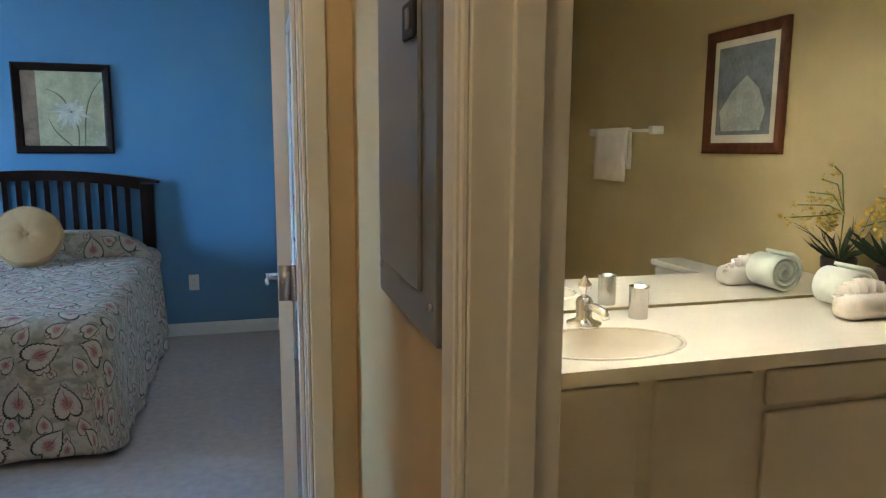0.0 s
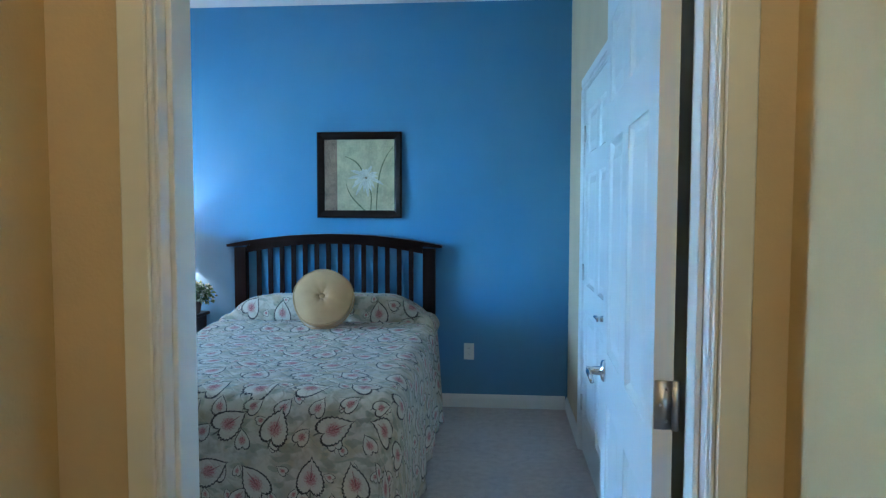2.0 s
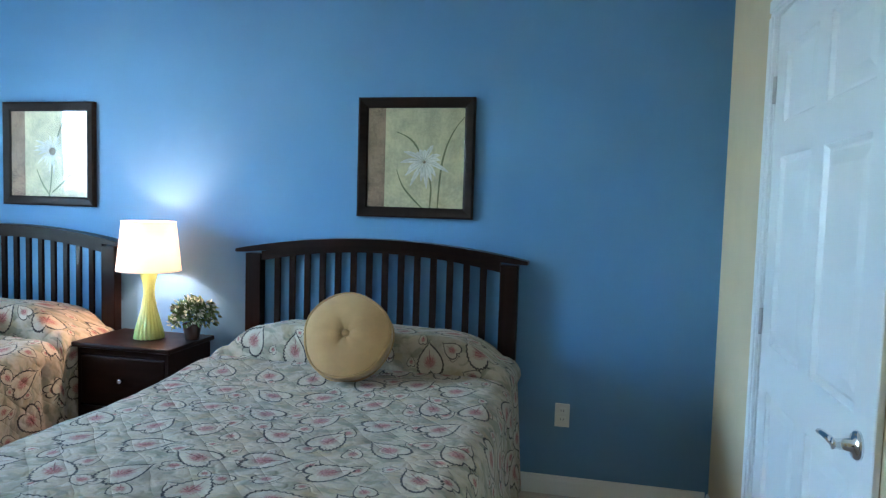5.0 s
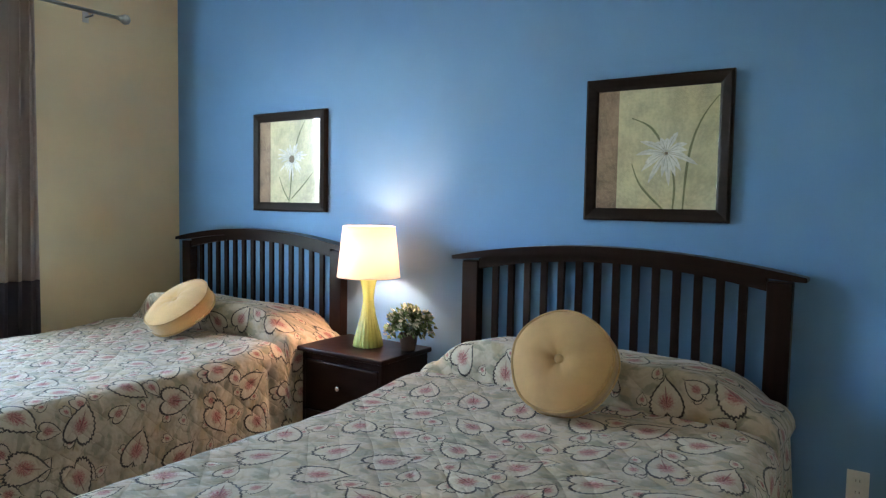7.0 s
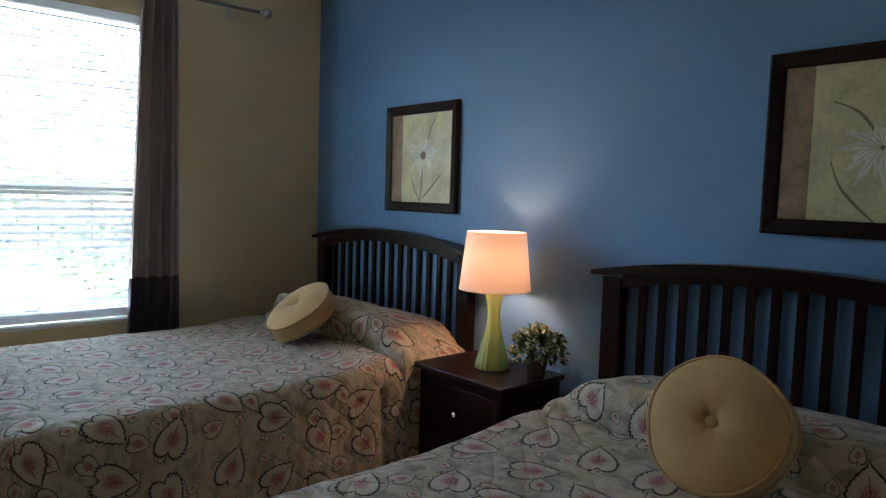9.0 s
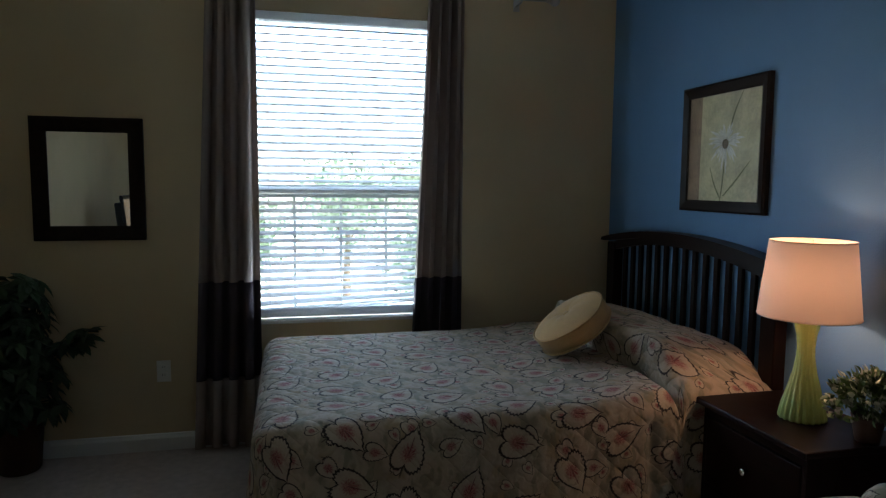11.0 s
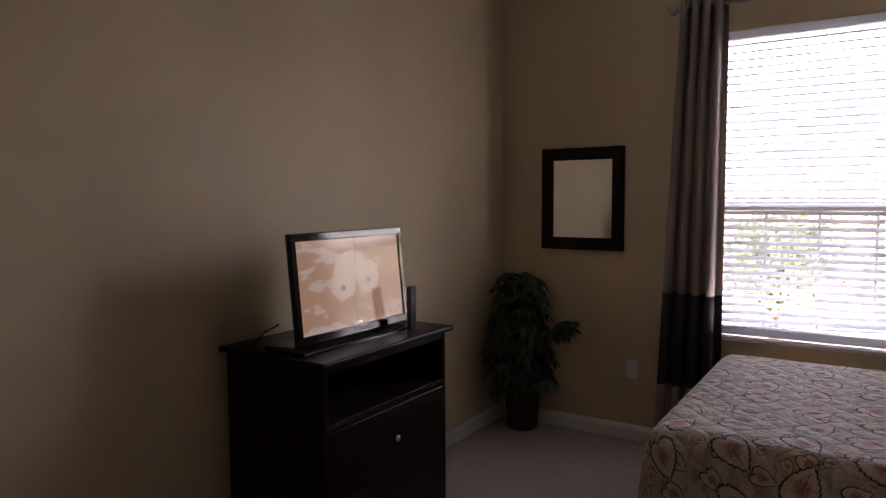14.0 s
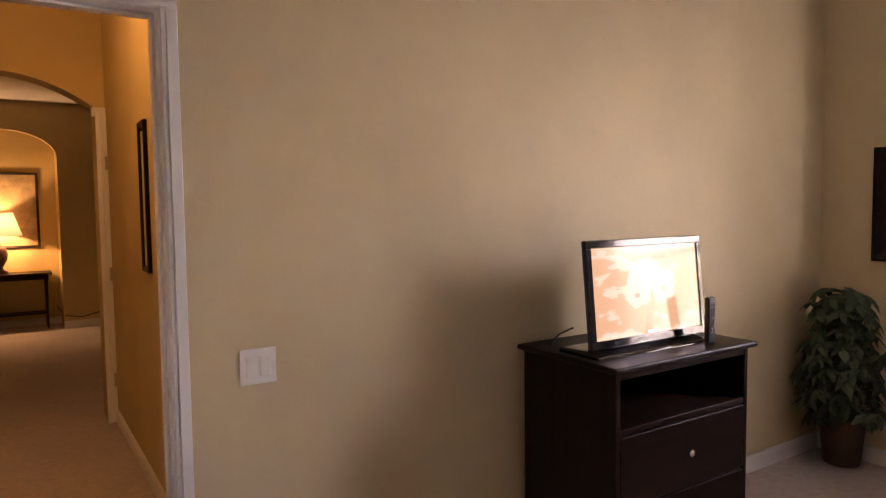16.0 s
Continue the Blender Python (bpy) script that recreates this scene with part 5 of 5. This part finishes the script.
# ---------------------------------------------------------------- tall corner plant
FX, FY = -4.235, 2.505
fp = thing("floor_plant", (FX, FY, 0), "leafy dark-green corner plant in a brown woven pot", "plant")
bm = bmesh.new()
lathe([(0.0, 0.0), (0.088, 0.0), (0.094, 0.01), (0.115, 0.24), (0.122, 0.252), (0.122, 0.272), (0.110, 0.272), (0.106, 0.23), (0.0, 0.245)], (FX, FY, 0), 48, bm, lambda a, z: 0.012 * math.sin(24 * a + 120 * z))
part("pot", bm, M_BASKET, fp, "brown woven pot", True)
rnd = random.Random(21)
bm = bmesh.new()
vs, fs = [], []
for k in range(185):
    a = rnd.uniform(0, 6.28)
    hz = rnd.uniform(0.30, 0.98)
    spread = 0.210 * (1.0 - 0.38 * max(0.0, (hz - 0.55) / 0.43)) * rnd.uniform(0.45, 1.0)
    tip = Vector((FX + 0.070 + spread * math.cos(a), FY + 0.020 + spread * math.sin(a), hz))
    if k < 6:
        tip = Vector((FX + 0.12, FY + 0.265 + 0.02 * k, 0.66 + 0.03 * (k % 3)))
    tip.x = max(tip.x, XW + 0.09)
    tip.y = max(tip.y, YS + 0.09)
    root = Vector((FX + rnd.uniform(-0.05, 0.05), FY + rnd.uniform(-0.05, 0.05), 0.24))
    midp = (root + tip) / 2 + Vector((-0.2 * (tip.x - FX), -0.2 * (tip.y - FY), 0.05))
    tube([root, midp, tip], 0.004, 5, bm, 0.5)
    out = Vector((math.cos(a), math.sin(a), rnd.uniform(-0.3, 0.5))).normalized()
    cnt = rnd.randint(6, 8)
    nrm = (Vector((0, 0, 1)) + out * rnd.uniform(0.2, 0.9)).normalized()
    e1 = nrm.orthogonal().normalized()
    e2 = nrm.cross(e1)
    for q in range(cnt):
        b = 2 * math.pi * q / cnt + rnd.uniform(-0.15, 0.15)
        d = (e1 * math.cos(b) + e2 * math.sin(b) - nrm * 0.35).normalized()
        L = rnd.uniform(0.07, 0.105)
        if (tip + d * L).x < XW + 0.015 or (tip + d * L).y < YS + 0.015:
            continue
        leaflet(vs, fs, tip, d, nrm, L, L * 0.48, 0.15)
part("stems", bm, M_LEAFDK, fp)
from_lists("foliage", vs, fs, M_LEAFDK, fp, "palmate dark green leaves")

# ---------------------------------------------------------------- hall: electric panel
PZ0, PZ1, PY0, PY1 = 1.112, 1.900, 1.383, 1.773
ep = thing("electric_panel", (HXE, 1.56, PZ0), "grey enamelled electric panel with hinged door, flush in the wall", "electric panel")
part("cover", box(HXE - 0.012, HXE - 0.0005, PY0, PY1, PZ0, PZ1, 0.003), M_STEEL, ep)
pd = part("door", box(HXE - 0.018, HXE - 0.0115, PY0 + 0.072, PY1 - 0.030, PZ0 + 0.060, PZ1 - 0.060, 0.003), M_STEEL, ep)
part("latch", box(HXE - 0.024, HXE - 0.0175, PY0 + 0.076, PY0 + 0.142, 1.508, 1.556, 0.003), M_BLACKM, pd, "dark slide latch")
part("latch_tab", box(HXE - 0.027, HXE - 0.0238, PY0 + 0.092, PY0 + 0.112, 1.518, 1.546, 0.002), M_STEEL, pd)
for y in (PY0 + 0.022, PY1 - 0.022):
    for z in (PZ0 + 0.05, 1.55, PZ1 - 0.05):
        own = lathe([(0.0, 0.0), (0.006, 0.0), (0.005, 0.003), (0.0, 0.004)], (0, 0, 0), 12)
        part("screw", turned(own, Matrix.Translation((HXE - 0.012, y, z)) @ Matrix.Rotation(radians(-90), 4, "Y")), M_CHROME, ep, "", True)

# white door post at the end of the hall's west wall, three hinges on it
dp = thing("door_post", (-0.91, ARCH_Y, 0), "white cased door post with three hinges at the hall's end", "door frame")
part("post", box(-0.946, -0.893, ARCH_Y + 0.002, ARCH_Y + 0.060, 0.0, 2.09, 0.003), M_WHITE, dp)
part("casing", box(-0.912, -0.880, ARCH_Y + 0.055, ARCH_Y + 0.074, 0.0, 2.12, 0.004), M_WHITE, dp)
part("head", box(-0.946, -0.862, ARCH_Y + 0.002, ARCH_Y + 0.050, 2.09, 2.15, 0.003), M_WHITE, dp)
for hz in (0.30, 1.03, 1.78):
    part("hinge", tube([(-0.936, ARCH_Y + 0.066, hz - 0.045), (-0.936, ARCH_Y + 0.066, hz + 0.045)], 0.008, 10), M_NICKEL, dp, "satin nickel hinge", True)

# a picture on the hall's west wall
hp = thing("framed_picture", (HXW, 0.75, 1.15), "dark-framed picture on the hall wall", "picture")
frame_of(hp, "y", HXW, 1, 0.70, 0.87, 1.15, 1.90, 0.03, 0.022, M_FRAME)
part("print", box(HXW + 0.002, HXW + 0.010, 0.728, 0.842, 1.178, 1.852), M_ART, hp, "muted olive print")

# hall ceiling light: unseen, added to account for the warm light there
hl = thing("added_ceiling_light", (-0.35, 0.85, TOP), "frosted glass dome ceiling light, unseen, added to warm the hall", "ceiling light")
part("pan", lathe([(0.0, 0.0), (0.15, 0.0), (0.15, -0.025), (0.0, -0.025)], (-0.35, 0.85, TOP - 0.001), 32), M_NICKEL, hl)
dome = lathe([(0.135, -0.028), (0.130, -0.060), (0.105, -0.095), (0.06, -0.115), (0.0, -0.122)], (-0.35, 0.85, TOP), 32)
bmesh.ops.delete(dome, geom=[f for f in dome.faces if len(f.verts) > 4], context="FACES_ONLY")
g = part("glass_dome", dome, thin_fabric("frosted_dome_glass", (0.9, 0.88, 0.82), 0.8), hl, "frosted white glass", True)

# ---------------------------------------------------------------- bathroom
CZ, CF = 0.825, 2.025
M_CAB = paint("almond_cabinet_laminate", (0.70, 0.62, 0.48), 0.45, 0.0006)
M_MARBLE = paint("cream_cultured_marble", (0.80, 0.74, 0.62), 0.12, 0.0, 40, 0.04, 0.55)
va = thing("vanity_cabinet", (1.4, 2.3, 0), "almond bathroom vanity cabinet with plain doors and drawers", "cabinet")
bm = box(0.42, 0.44, CF + 0.03, BYN - 0.01, 0.10, CZ - 0.04)
box(BXE - 0.03, BXE - 0.01, CF + 0.03, BYN - 0.01, 0.10, CZ - 0.04, bm=bm)
box(0.44, BXE - 0.03, CF + 0.03, CF + 0.05, 0.10, CZ - 0.04, bm=bm)
box(0.44, BXE - 0.03, BYN - 0.022, BYN - 0.01, 0.10, CZ - 0.04, bm=bm)
part("body", bm, M_CAB, va)
part("toe_kick", box(0.44, BXE - 0.03, CF + 0.10, CF + 0.12, 0.0, 0.10), M_CAB, va)
for x0, x1, z0, z1, nm in ((0.45, 0.98, 0.13, 0.775, "door"), (1.03, 1.325, 0.13, 0.775, "door"), (1.375, 1.90, 0.675, 0.775, "drawer"), (1.375, 1.90, 0.13, 0.655, "door"), (1.95, 2.37, 0.13, 0.775, "door")):
    part(nm, box(x0, x1, CF + 0.011, CF + 0.029, z0, z1, 0.006), M_CAB, va)

ct = thing("bathroom_countertop", (1.4, 2.3, CZ - 0.04), "cream cultured marble vanity top with an oval basin", "countertop")
SX, SY, SA, SB = 0.985, 2.240, 0.235, 0.150
bm = bmesh.new()
seg = 64
x0, x1, y0, y1 = 0.415, BXE - 0.003, CF, BYN - 0.003
outer, inner = [], []
for i in range(seg):
    a = 2 * math.pi * i / seg
    c, s = math.cos(a), math.sin(a)
    inner.append(bm.verts.new((SX + SA * c, SY + SB * s, CZ)))
    k = min((x1 - SX) / c if c > 1e-6 else (x0 - SX) / c if c < -1e-6 else 9e9, (y1 - SY) / s if s > 1e-6 else (y0 - SY) / s if s < -1e-6 else 9e9)
    outer.append(bm.verts.new((SX + k * c, SY + k * s, CZ)))
for i in range(seg):
    j = (i + 1) % seg
    bm.faces.new((inner[i], inner[j], outer[j], outer[i]))
    pa, pb = outer[i].co, outer[j].co
    if abs(pa.x - pb.x) > 1e-4 and abs(pa.y - pb.y) > 1e-4:
        cv = bm.verts.new((x1 if max(pa.x, pb.x) > x1 - 1e-4 else x0, y1 if max(pa.y, pb.y) > y1 - 1e-4 else y0, CZ))
        bm.faces.new((outer[i], outer[j], cv))
box(x0, x1, CF, CF + 0.02, CZ - 0.04, CZ - 0.0005, 0.0, bm)
part("slab", bm, M_MARBLE, ct)
bm = bmesh.new()
rings = []
for r, z in ((1.0, 0.0), (0.985, -0.008), (0.93, -0.045), (0.80, -0.085), (0.55, -0.115), (0.25, -0.128), (0.07, -0.130)):
    rings.append([bm.verts.new((SX + SA * r * math.cos(2 * math.pi * i / seg), SY + SB * r * math.sin(2 * math.pi * i / seg), CZ + z)) for i in range(seg)])
for p, q in zip(rings, rings[1:]):
    for i in range(seg):
        bm.faces.new((p[i], p[(i + 1) % seg], q[(i + 1) % seg], q[i]))
bm.faces.new(rings[-1])
part("basin", bm, M_MARBLE, ct, "", True)
part("rim", tube([(SX + SA * 1.02 * math.cos(2 * math.pi * i / 48), SY + SB * 1.03 * math.sin(2 * math.pi * i / 48), CZ - 0.001) for i in range(49)], 0.006, 8), M_MARBLE, ct, "", True)

mp = thing("bath_mirror", (1.4, BYN, CZ), "wide frameless mirror above the vanity", "mirror")
part("mirror_pane", box(0.42, BXE - 0.01, BYN - 0.008, BYN - 0.001, CZ + 0.012, 1.98), M_MIRROR, mp)

tp = thing("basin_tap", (1.02, 2.43, CZ), "chrome single-handle basin tap", "tap")
bm = lathe([(0.0, 0.0), (0.055, 0.0), (0.054, 0.010), (0.030, 0.018), (0.024, 0.030), (0.026, 0.075), (0.020, 0.088), (0.0, 0.090)], (1.02, 2.43, CZ), 28)
part("body", bm, M_CHROME, tp, "", True)
part("spout", tube([(1.02, 2.42, CZ + 0.055), (1.02, 2.36, CZ + 0.072), (1.02, 2.305, CZ + 0.066), (1.02, 2.295, CZ + 0.050)], 0.013, 12), M_CHROME, tp, "", True)
part("handle", lathe([(0.0, 0.0), (0.013, 0.0), (0.010, 0.015), (0.020, 0.030), (0.021, 0.042), (0.010, 0.056), (0.004, 0.066), (0.0, 0.068)], (1.02, 2.43, CZ + 0.088), 20), M_CHROME, tp, "", True)
M_CUP = metal("brushed_cup_steel", (0.46, 0.44, 0.41), 0.22)
cp = thing("tumbler", (1.235, 2.47, CZ), "brushed steel tumbler on the vanity top", "cup")
part("cup", lathe([(0.0, 0.0), (0.030, 0.0), (0.031, 0.004), (0.031, 0.100), (0.033, 0.104), (0.030, 0.104), (0.029, 0.010), (0.0, 0.008)], (1.235, 2.47, CZ), 28), M_CUP, cp, "", True)

M_TOWEL = cloth("white_terry_towel", (0.74, 0.68, 0.60), 500.0)
M_TOWELG = cloth("pale_mint_terry_towel", (0.68, 0.71, 0.62), 500.0)
tw = thing("rolled_towel", (1.975, 2.40, CZ), "rolled pale towel standing on the vanity top", "towel")
pts = []
for i in range(90):
    a = i / 89 * 2 * math.pi * 3.2
    r = 0.012 + 0.062 * i / 89
    pts.append((r * math.cos(a), r * math.sin(a)))
own = bmesh.new()
r0 = [own.verts.new((1.990 + a, 2.335, CZ + 0.078 + b)) for a, b in pts]
r1 = [own.verts.new((1.990 + a, 2.475, CZ + 0.078 + b)) for a, b in pts]
for i in range(len(pts) - 1):
    own.faces.new((r0[i], r0[i + 1], r1[i + 1], r1[i]))
ob = part("roll", own, M_TOWELG, tw, "", True)
m = ob.modifiers.new("thickness", "SOLIDIFY")
m.thickness, m.offset = 0.012, 0.0
fd = thing("folded_towel", (1.968, 2.30, CZ), "white face towel folded like a fan on the vanity top", "towel")
bm = bmesh.new()
n = 60
lo, hi = [], []
for i in range(n + 1):
    u = i / n
    a = math.pi * (0.06 + 0.88 * u)
    wv = 0.010 * math.sin(u * 2 * math.pi * 9)
    lo.append(bm.verts.new((1.968 + 0.085 * math.cos(a) * 1.0, 2.285 + wv, CZ + 0.012 + 0.02 * math.sin(a))))
    hi.append(bm.verts.new((1.968 + 0.125 * math.cos(a), 2.31 + wv * 1.3, CZ + 0.040 + 0.085 * math.sin(a))))
for i in range(n):
    bm.faces.new((lo[i], lo[i + 1], hi[i + 1], hi[i]))
ob = part("fan", bm, M_TOWEL, fd, "", True)
m = ob.modifiers.new("thickness", "SOLIDIFY")
m.thickness, m.offset = 0.010, 0.0
part("wrap", box(1.850, 2.085, 2.235, 2.330, CZ, CZ + 0.078, 0.030, None, 4), M_TOWEL, fd, "", True)

fl = thing("flower_pot", (2.26, 2.45, CZ), "yellow artificial orchid in a dark pot on the vanity top", "flower pot")
part("pot", lathe([(0.0, 0.0), (0.050, 0.0), (0.056, 0.02), (0.066, 0.12), (0.062, 0.125), (0.055, 0.11), (0.0, 0.105)], (2.26, 2.45, CZ), 24), M_POTDK, fl, "", True)
rnd = random.Random(31)
vs, fs, ys, yf = [], [], [], []
bm = bmesh.new()
for k in range(26):
    a = rnd.uniform(0, 6.28)
    p = Vector((2.26, 2.45, CZ + 0.11))
    d = Vector((math.cos(a), math.sin(a) * 0.5 - 0.2, rnd.uniform(0.2, 1.1))).normalized()
    L = rnd.uniform(0.12, 0.24)
    if (p + d * L).y > BYN - 0.02:
        continue
    leaflet(vs, fs, p, d, d.orthogonal().normalized(), L, 0.022, 0.2)
for k in range(5):
    lean = -0.05 - 0.045 * k
    top = Vector((2.26 + lean, 2.44 - 0.01 * k, CZ + 0.48 - 0.05 * k))
    tube([(2.26, 2.45, CZ + 0.1), (2.265, 2.45, CZ + 0.30), (2.26 + lean * 0.4, 2.45, CZ + 0.45 - 0.04 * k), top], 0.0025, 5, bm)
    for q in range(16):
        t_ = rnd.uniform(0.35, 1.0)
        c0 = Vector((2.265 + lean * t_ * t_, 2.445 - 0.01 * k, CZ + 0.18 + (top.z - CZ - 0.18) * t_)) + Vector((rnd.gauss(0, 0.015), rnd.gauss(0, 0.01), rnd.gauss(0, 0.012)))
        for e in range(4):
            d = Vector((rnd.gauss(0, 1), rnd.gauss(-0.4, 0.6), rnd.gauss(0, 1))).normalized()
            leaflet(ys, yf, c0, d, d.orthogonal().normalized(), rnd.uniform(0.014, 0.026), 0.014, 0.2)
part("stems", bm, M_LEAFSM, fl)
from_lists("leaves", vs, fs, M_LEAFDK, fl, "dark green strap leaves")
from_lists("blossoms", ys, yf, leaf_mat("yellow_blossom", (0.55, 0.40, 0.06), 0.3), fl, "yellow blossoms")

# bell shades are assumed, nearly opaque so the upper walls stay dim
M_BELL = thin_fabric("dense_downlight_bell", (0.9, 0.86, 0.76), 0.06)
vl = thing("vanity_light", (1.16, BYN, 2.10), "chrome vanity light bar, three bell shades added to aim its light", "wall light")
part("back_plate", box(0.66, 1.66, BYN - 0.03, BYN - 0.002, 2.09, 2.20, 0.006), M_CHROME, vl)
for x in (0.82, 1.16, 1.50):
    part("holder", lathe([(0.0, 0.0), (0.022, 0.0), (0.022, -0.04), (0.0, -0.04)], (x, BYN - 0.05, 2.15), 16), M_CHROME, vl)
    bell = lathe([(0.030, 0.075), (0.042, 0.070), (0.058, 0.030), (0.070, -0.030), (0.078, -0.065)], (x, 2.40, 2.06), 28)
    bmesh.ops.delete(bell, geom=[f for f in bell.faces if len(f.verts) > 4], context="FACES_ONLY")
    part("shade", bell, M_BELL, vl, "added bell shade, throws the light down", True)
    part("bulb", sphere((x, 2.40, 2.072), 0.028, 14), M_BULB, vl, "lit bulb", True)
    part("arm", tube([(x, BYN - 0.03, 2.14), (x, 2.45, 2.14), (x, 2.40, 2.125)], 0.008, 8), M_CHROME, vl)

bp = thing("framed_picture", (BXE, 1.655, 1.345), "brown-framed shell print with a pale mat on the bathroom wall", "picture")
frame_of(bp, "y", BXE, -1, 1.37, 1.94, 1.345, 1.970, 0.055, 0.03, wood("walnut_frame", (0.10, 0.035, 0.015), 0.35, 2))
part("mat_board", box(BXE - 0.010, BXE - 0.002, 1.42, 1.89, 1.395, 1.92), canvas_mat("pale_mat_board", (0.66, 0.62, 0.50), 0.06), bp, "pale mat board")
part("print", box(BXE - 0.012, BXE - 0.0105, 1.46, 1.85, 1.44, 1.88), canvas_mat("grey_blue_print", (0.16, 0.18, 0.20), 0.3), bp, "grey-blue print")
bm = bmesh.new()
bm.faces.new([bm.verts.new((BXE - 0.0128, 1.655 + a, 1.46 + b)) for a, b in ((-0.15, 0), (0.13, 0), (0.16, 0.09), (0.11, 0.20), (0.02, 0.27), (-0.08, 0.20), (-0.17, 0.10))])
part("shell", bm, canvas_mat("pale_shell_print", (0.40, 0.42, 0.38), 0.2), bp)

tb = thing("towel_bar", (BXE, 0.62, 1.48), "white towel bar with a hanging hand towel", "towel bar")
part("bar", tube([(BXE - 0.07, 0.22, 1.48), (BXE - 0.07, 0.96, 1.48)], 0.009, 10), M_WHITE, tb, "", True)
for y in (0.22, 0.96):
    part("bracket", box(BXE - 0.085, BXE - 0.001, y - 0.022, y + 0.022, 1.455, 1.505, 0.008), M_WHITE, tb)
ht = thing("hand_towel", (BXE - 0.07, 0.50, 1.15), "white hand towel folded over the towel bar", "towel")
bm = bmesh.new()
prev = None
for a in [(-0.020, 1.16), (-0.018, 1.30), (-0.016, 1.45), (-0.010, 1.493), (0.0, 1.498), (0.010, 1.493), (0.016, 1.45), (0.018, 1.34), (0.019, 1.24)]:
    row = [bm.verts.new((BXE - 0.07 + a[0] + 0.004 * math.sin(9 * k), 0.30 + 0.40 * k / 12, a[1])) for k in range(13)]
    if prev:
        for k in range(12):
            bm.faces.new((prev[k], prev[k + 1], row[k + 1], row[k]))
    prev = row
ob = part("cloth", bm, M_TOWEL, ht, "", True)
m = ob.modifiers.new("thickness", "SOLIDIFY")
m.thickness, m.offset = 0.010, 0.0

M_PORC = paint("white_porcelain", (0.80, 0.79, 0.75), 0.12, 0.0, 40, 0.02, 0.55)
to = thing("toilet", (2.15, 1.46, 0), "white porcelain toilet with tank against the wall", "toilet")
part("tank", box(2.23, 2.415, 1.23, 1.69, 0.36, 0.715, 0.025, None, 3), M_PORC, to)
part("tank_lid", box(2.215, 2.417, 1.215, 1.705, 0.716, 0.750, 0.010, None, 3), M_PORC, to)
bm = lathe([(0.0, 0.0), (0.12, 0.0), (0.115, 0.03), (0.09, 0.12), (0.11, 0.22), (0.175, 0.34), (0.185, 0.385), (0.16, 0.385), (0.0, 0.30)], (0, 0, 0), 36)
turned(bm, Matrix.Translation((1.98, 1.46, 0)) @ Matrix.Diagonal((1.30, 1.0, 1.0, 1.0)))
part("bowl", bm, M_PORC, to, "", True)
bm = lathe([(0.0, 0.0), (0.185, 0.0), (0.190, 0.012), (0.180, 0.030), (0.0, 0.034)], (0, 0, 0), 36)
turned(bm, Matrix.Translation((1.98, 1.46, 0.387)) @ Matrix.Diagonal((1.30, 1.0, 1.0, 1.0)))
part("seat_lid", bm, M_PORC, to, "", True)

# ---------------------------------------------------------------- foyer niche
NB = FOY - 0.50
cs = thing("console_table", (-0.25, NB + 0.2, 0), "dark wood console table with a low shelf in the niche", "console table")
part("top", box(-0.80, 0.25, NB + 0.02, NB + 0.40, 0.675, 0.700, 0.006), M_ESP, cs)
part("apron", box(-0.76, 0.21, NB + 0.05, NB + 0.37, 0.615, 0.675, 0.003), M_ESP, cs)
for x in (-0.735, 0.185):
    for y in (NB + 0.07, NB + 0.35):
        bm = bmesh.new()
        tube([(x, y, 0.62), (x, y, 0.30), (x, y, 0.0)], 0.024, 4, bm, 0.6)
        part("leg", bm, M_ESPV, cs)
part("shelf", box(-0.73, 0.18, NB + 0.08, NB + 0.34, 0.180, 0.200, 0.004), M_ESP, cs)
kl = thing("table_lamp", (-0.25, NB + 0.22, 0.70), "lit table lamp with dark urn base and pleated shade", "lamp")
part("base", lathe([(0.0, 0.0), (0.09, 0.0), (0.09, 0.03), (0.05, 0.05), (0.04, 0.08), (0.085, 0.16), (0.10, 0.24), (0.08, 0.32), (0.03, 0.36), (0.02, 0.42), (0.0, 0.42)], (-0.25, NB + 0.22, 0.70), 28), paint("bronze_urn", (0.10, 0.05, 0.03), 0.3), kl, "dark bronze urn base", True)
shade_bm = lathe([(0.260, 0.0), (0.258, 0.004), (0.170, 0.280), (0.169, 0.284)], (-0.25, NB + 0.22, 1.165), 72, None, lambda a, z: 0.012 * math.sin(36 * a))
bmesh.ops.delete(shade_bm, geom=[f for f in shade_bm.faces if len(f.verts) > 4], context="FACES_ONLY")
part("shade", shade_bm, M_SHADE, kl, "cream pleated shade", True)
nb = thing("framed_picture", (-0.25, NB, 1.0), "wide framed landscape print behind the console lamp", "picture")
frame_of(nb, "x", NB, 1, -0.705, 0.205, 1.00, 1.95, 0.03, 0.025, M_FRAME)
part("print", box(-0.676, 0.176, NB + 0.002, NB + 0.010, 1.029, 1.921), canvas_mat("warm_landscape_print", (0.36, 0.27, 0.15), 0.25), nb, "warm brown landscape print")
cd = thing("power_cord", (-1.1, FOY, 0.1), "thin dark cord along the foyer wall", "cord")
part("cord", tube([(-0.86, NB + 0.06, 0.22), (-0.92, FOY + 0.012, 0.16), (-1.10, FOY + 0.012, 0.13), (-1.4, FOY + 0.012, 0.20), (-1.6, FOY + 0.012, 0.30)], 0.006, 6), M_BLACKM, cd)
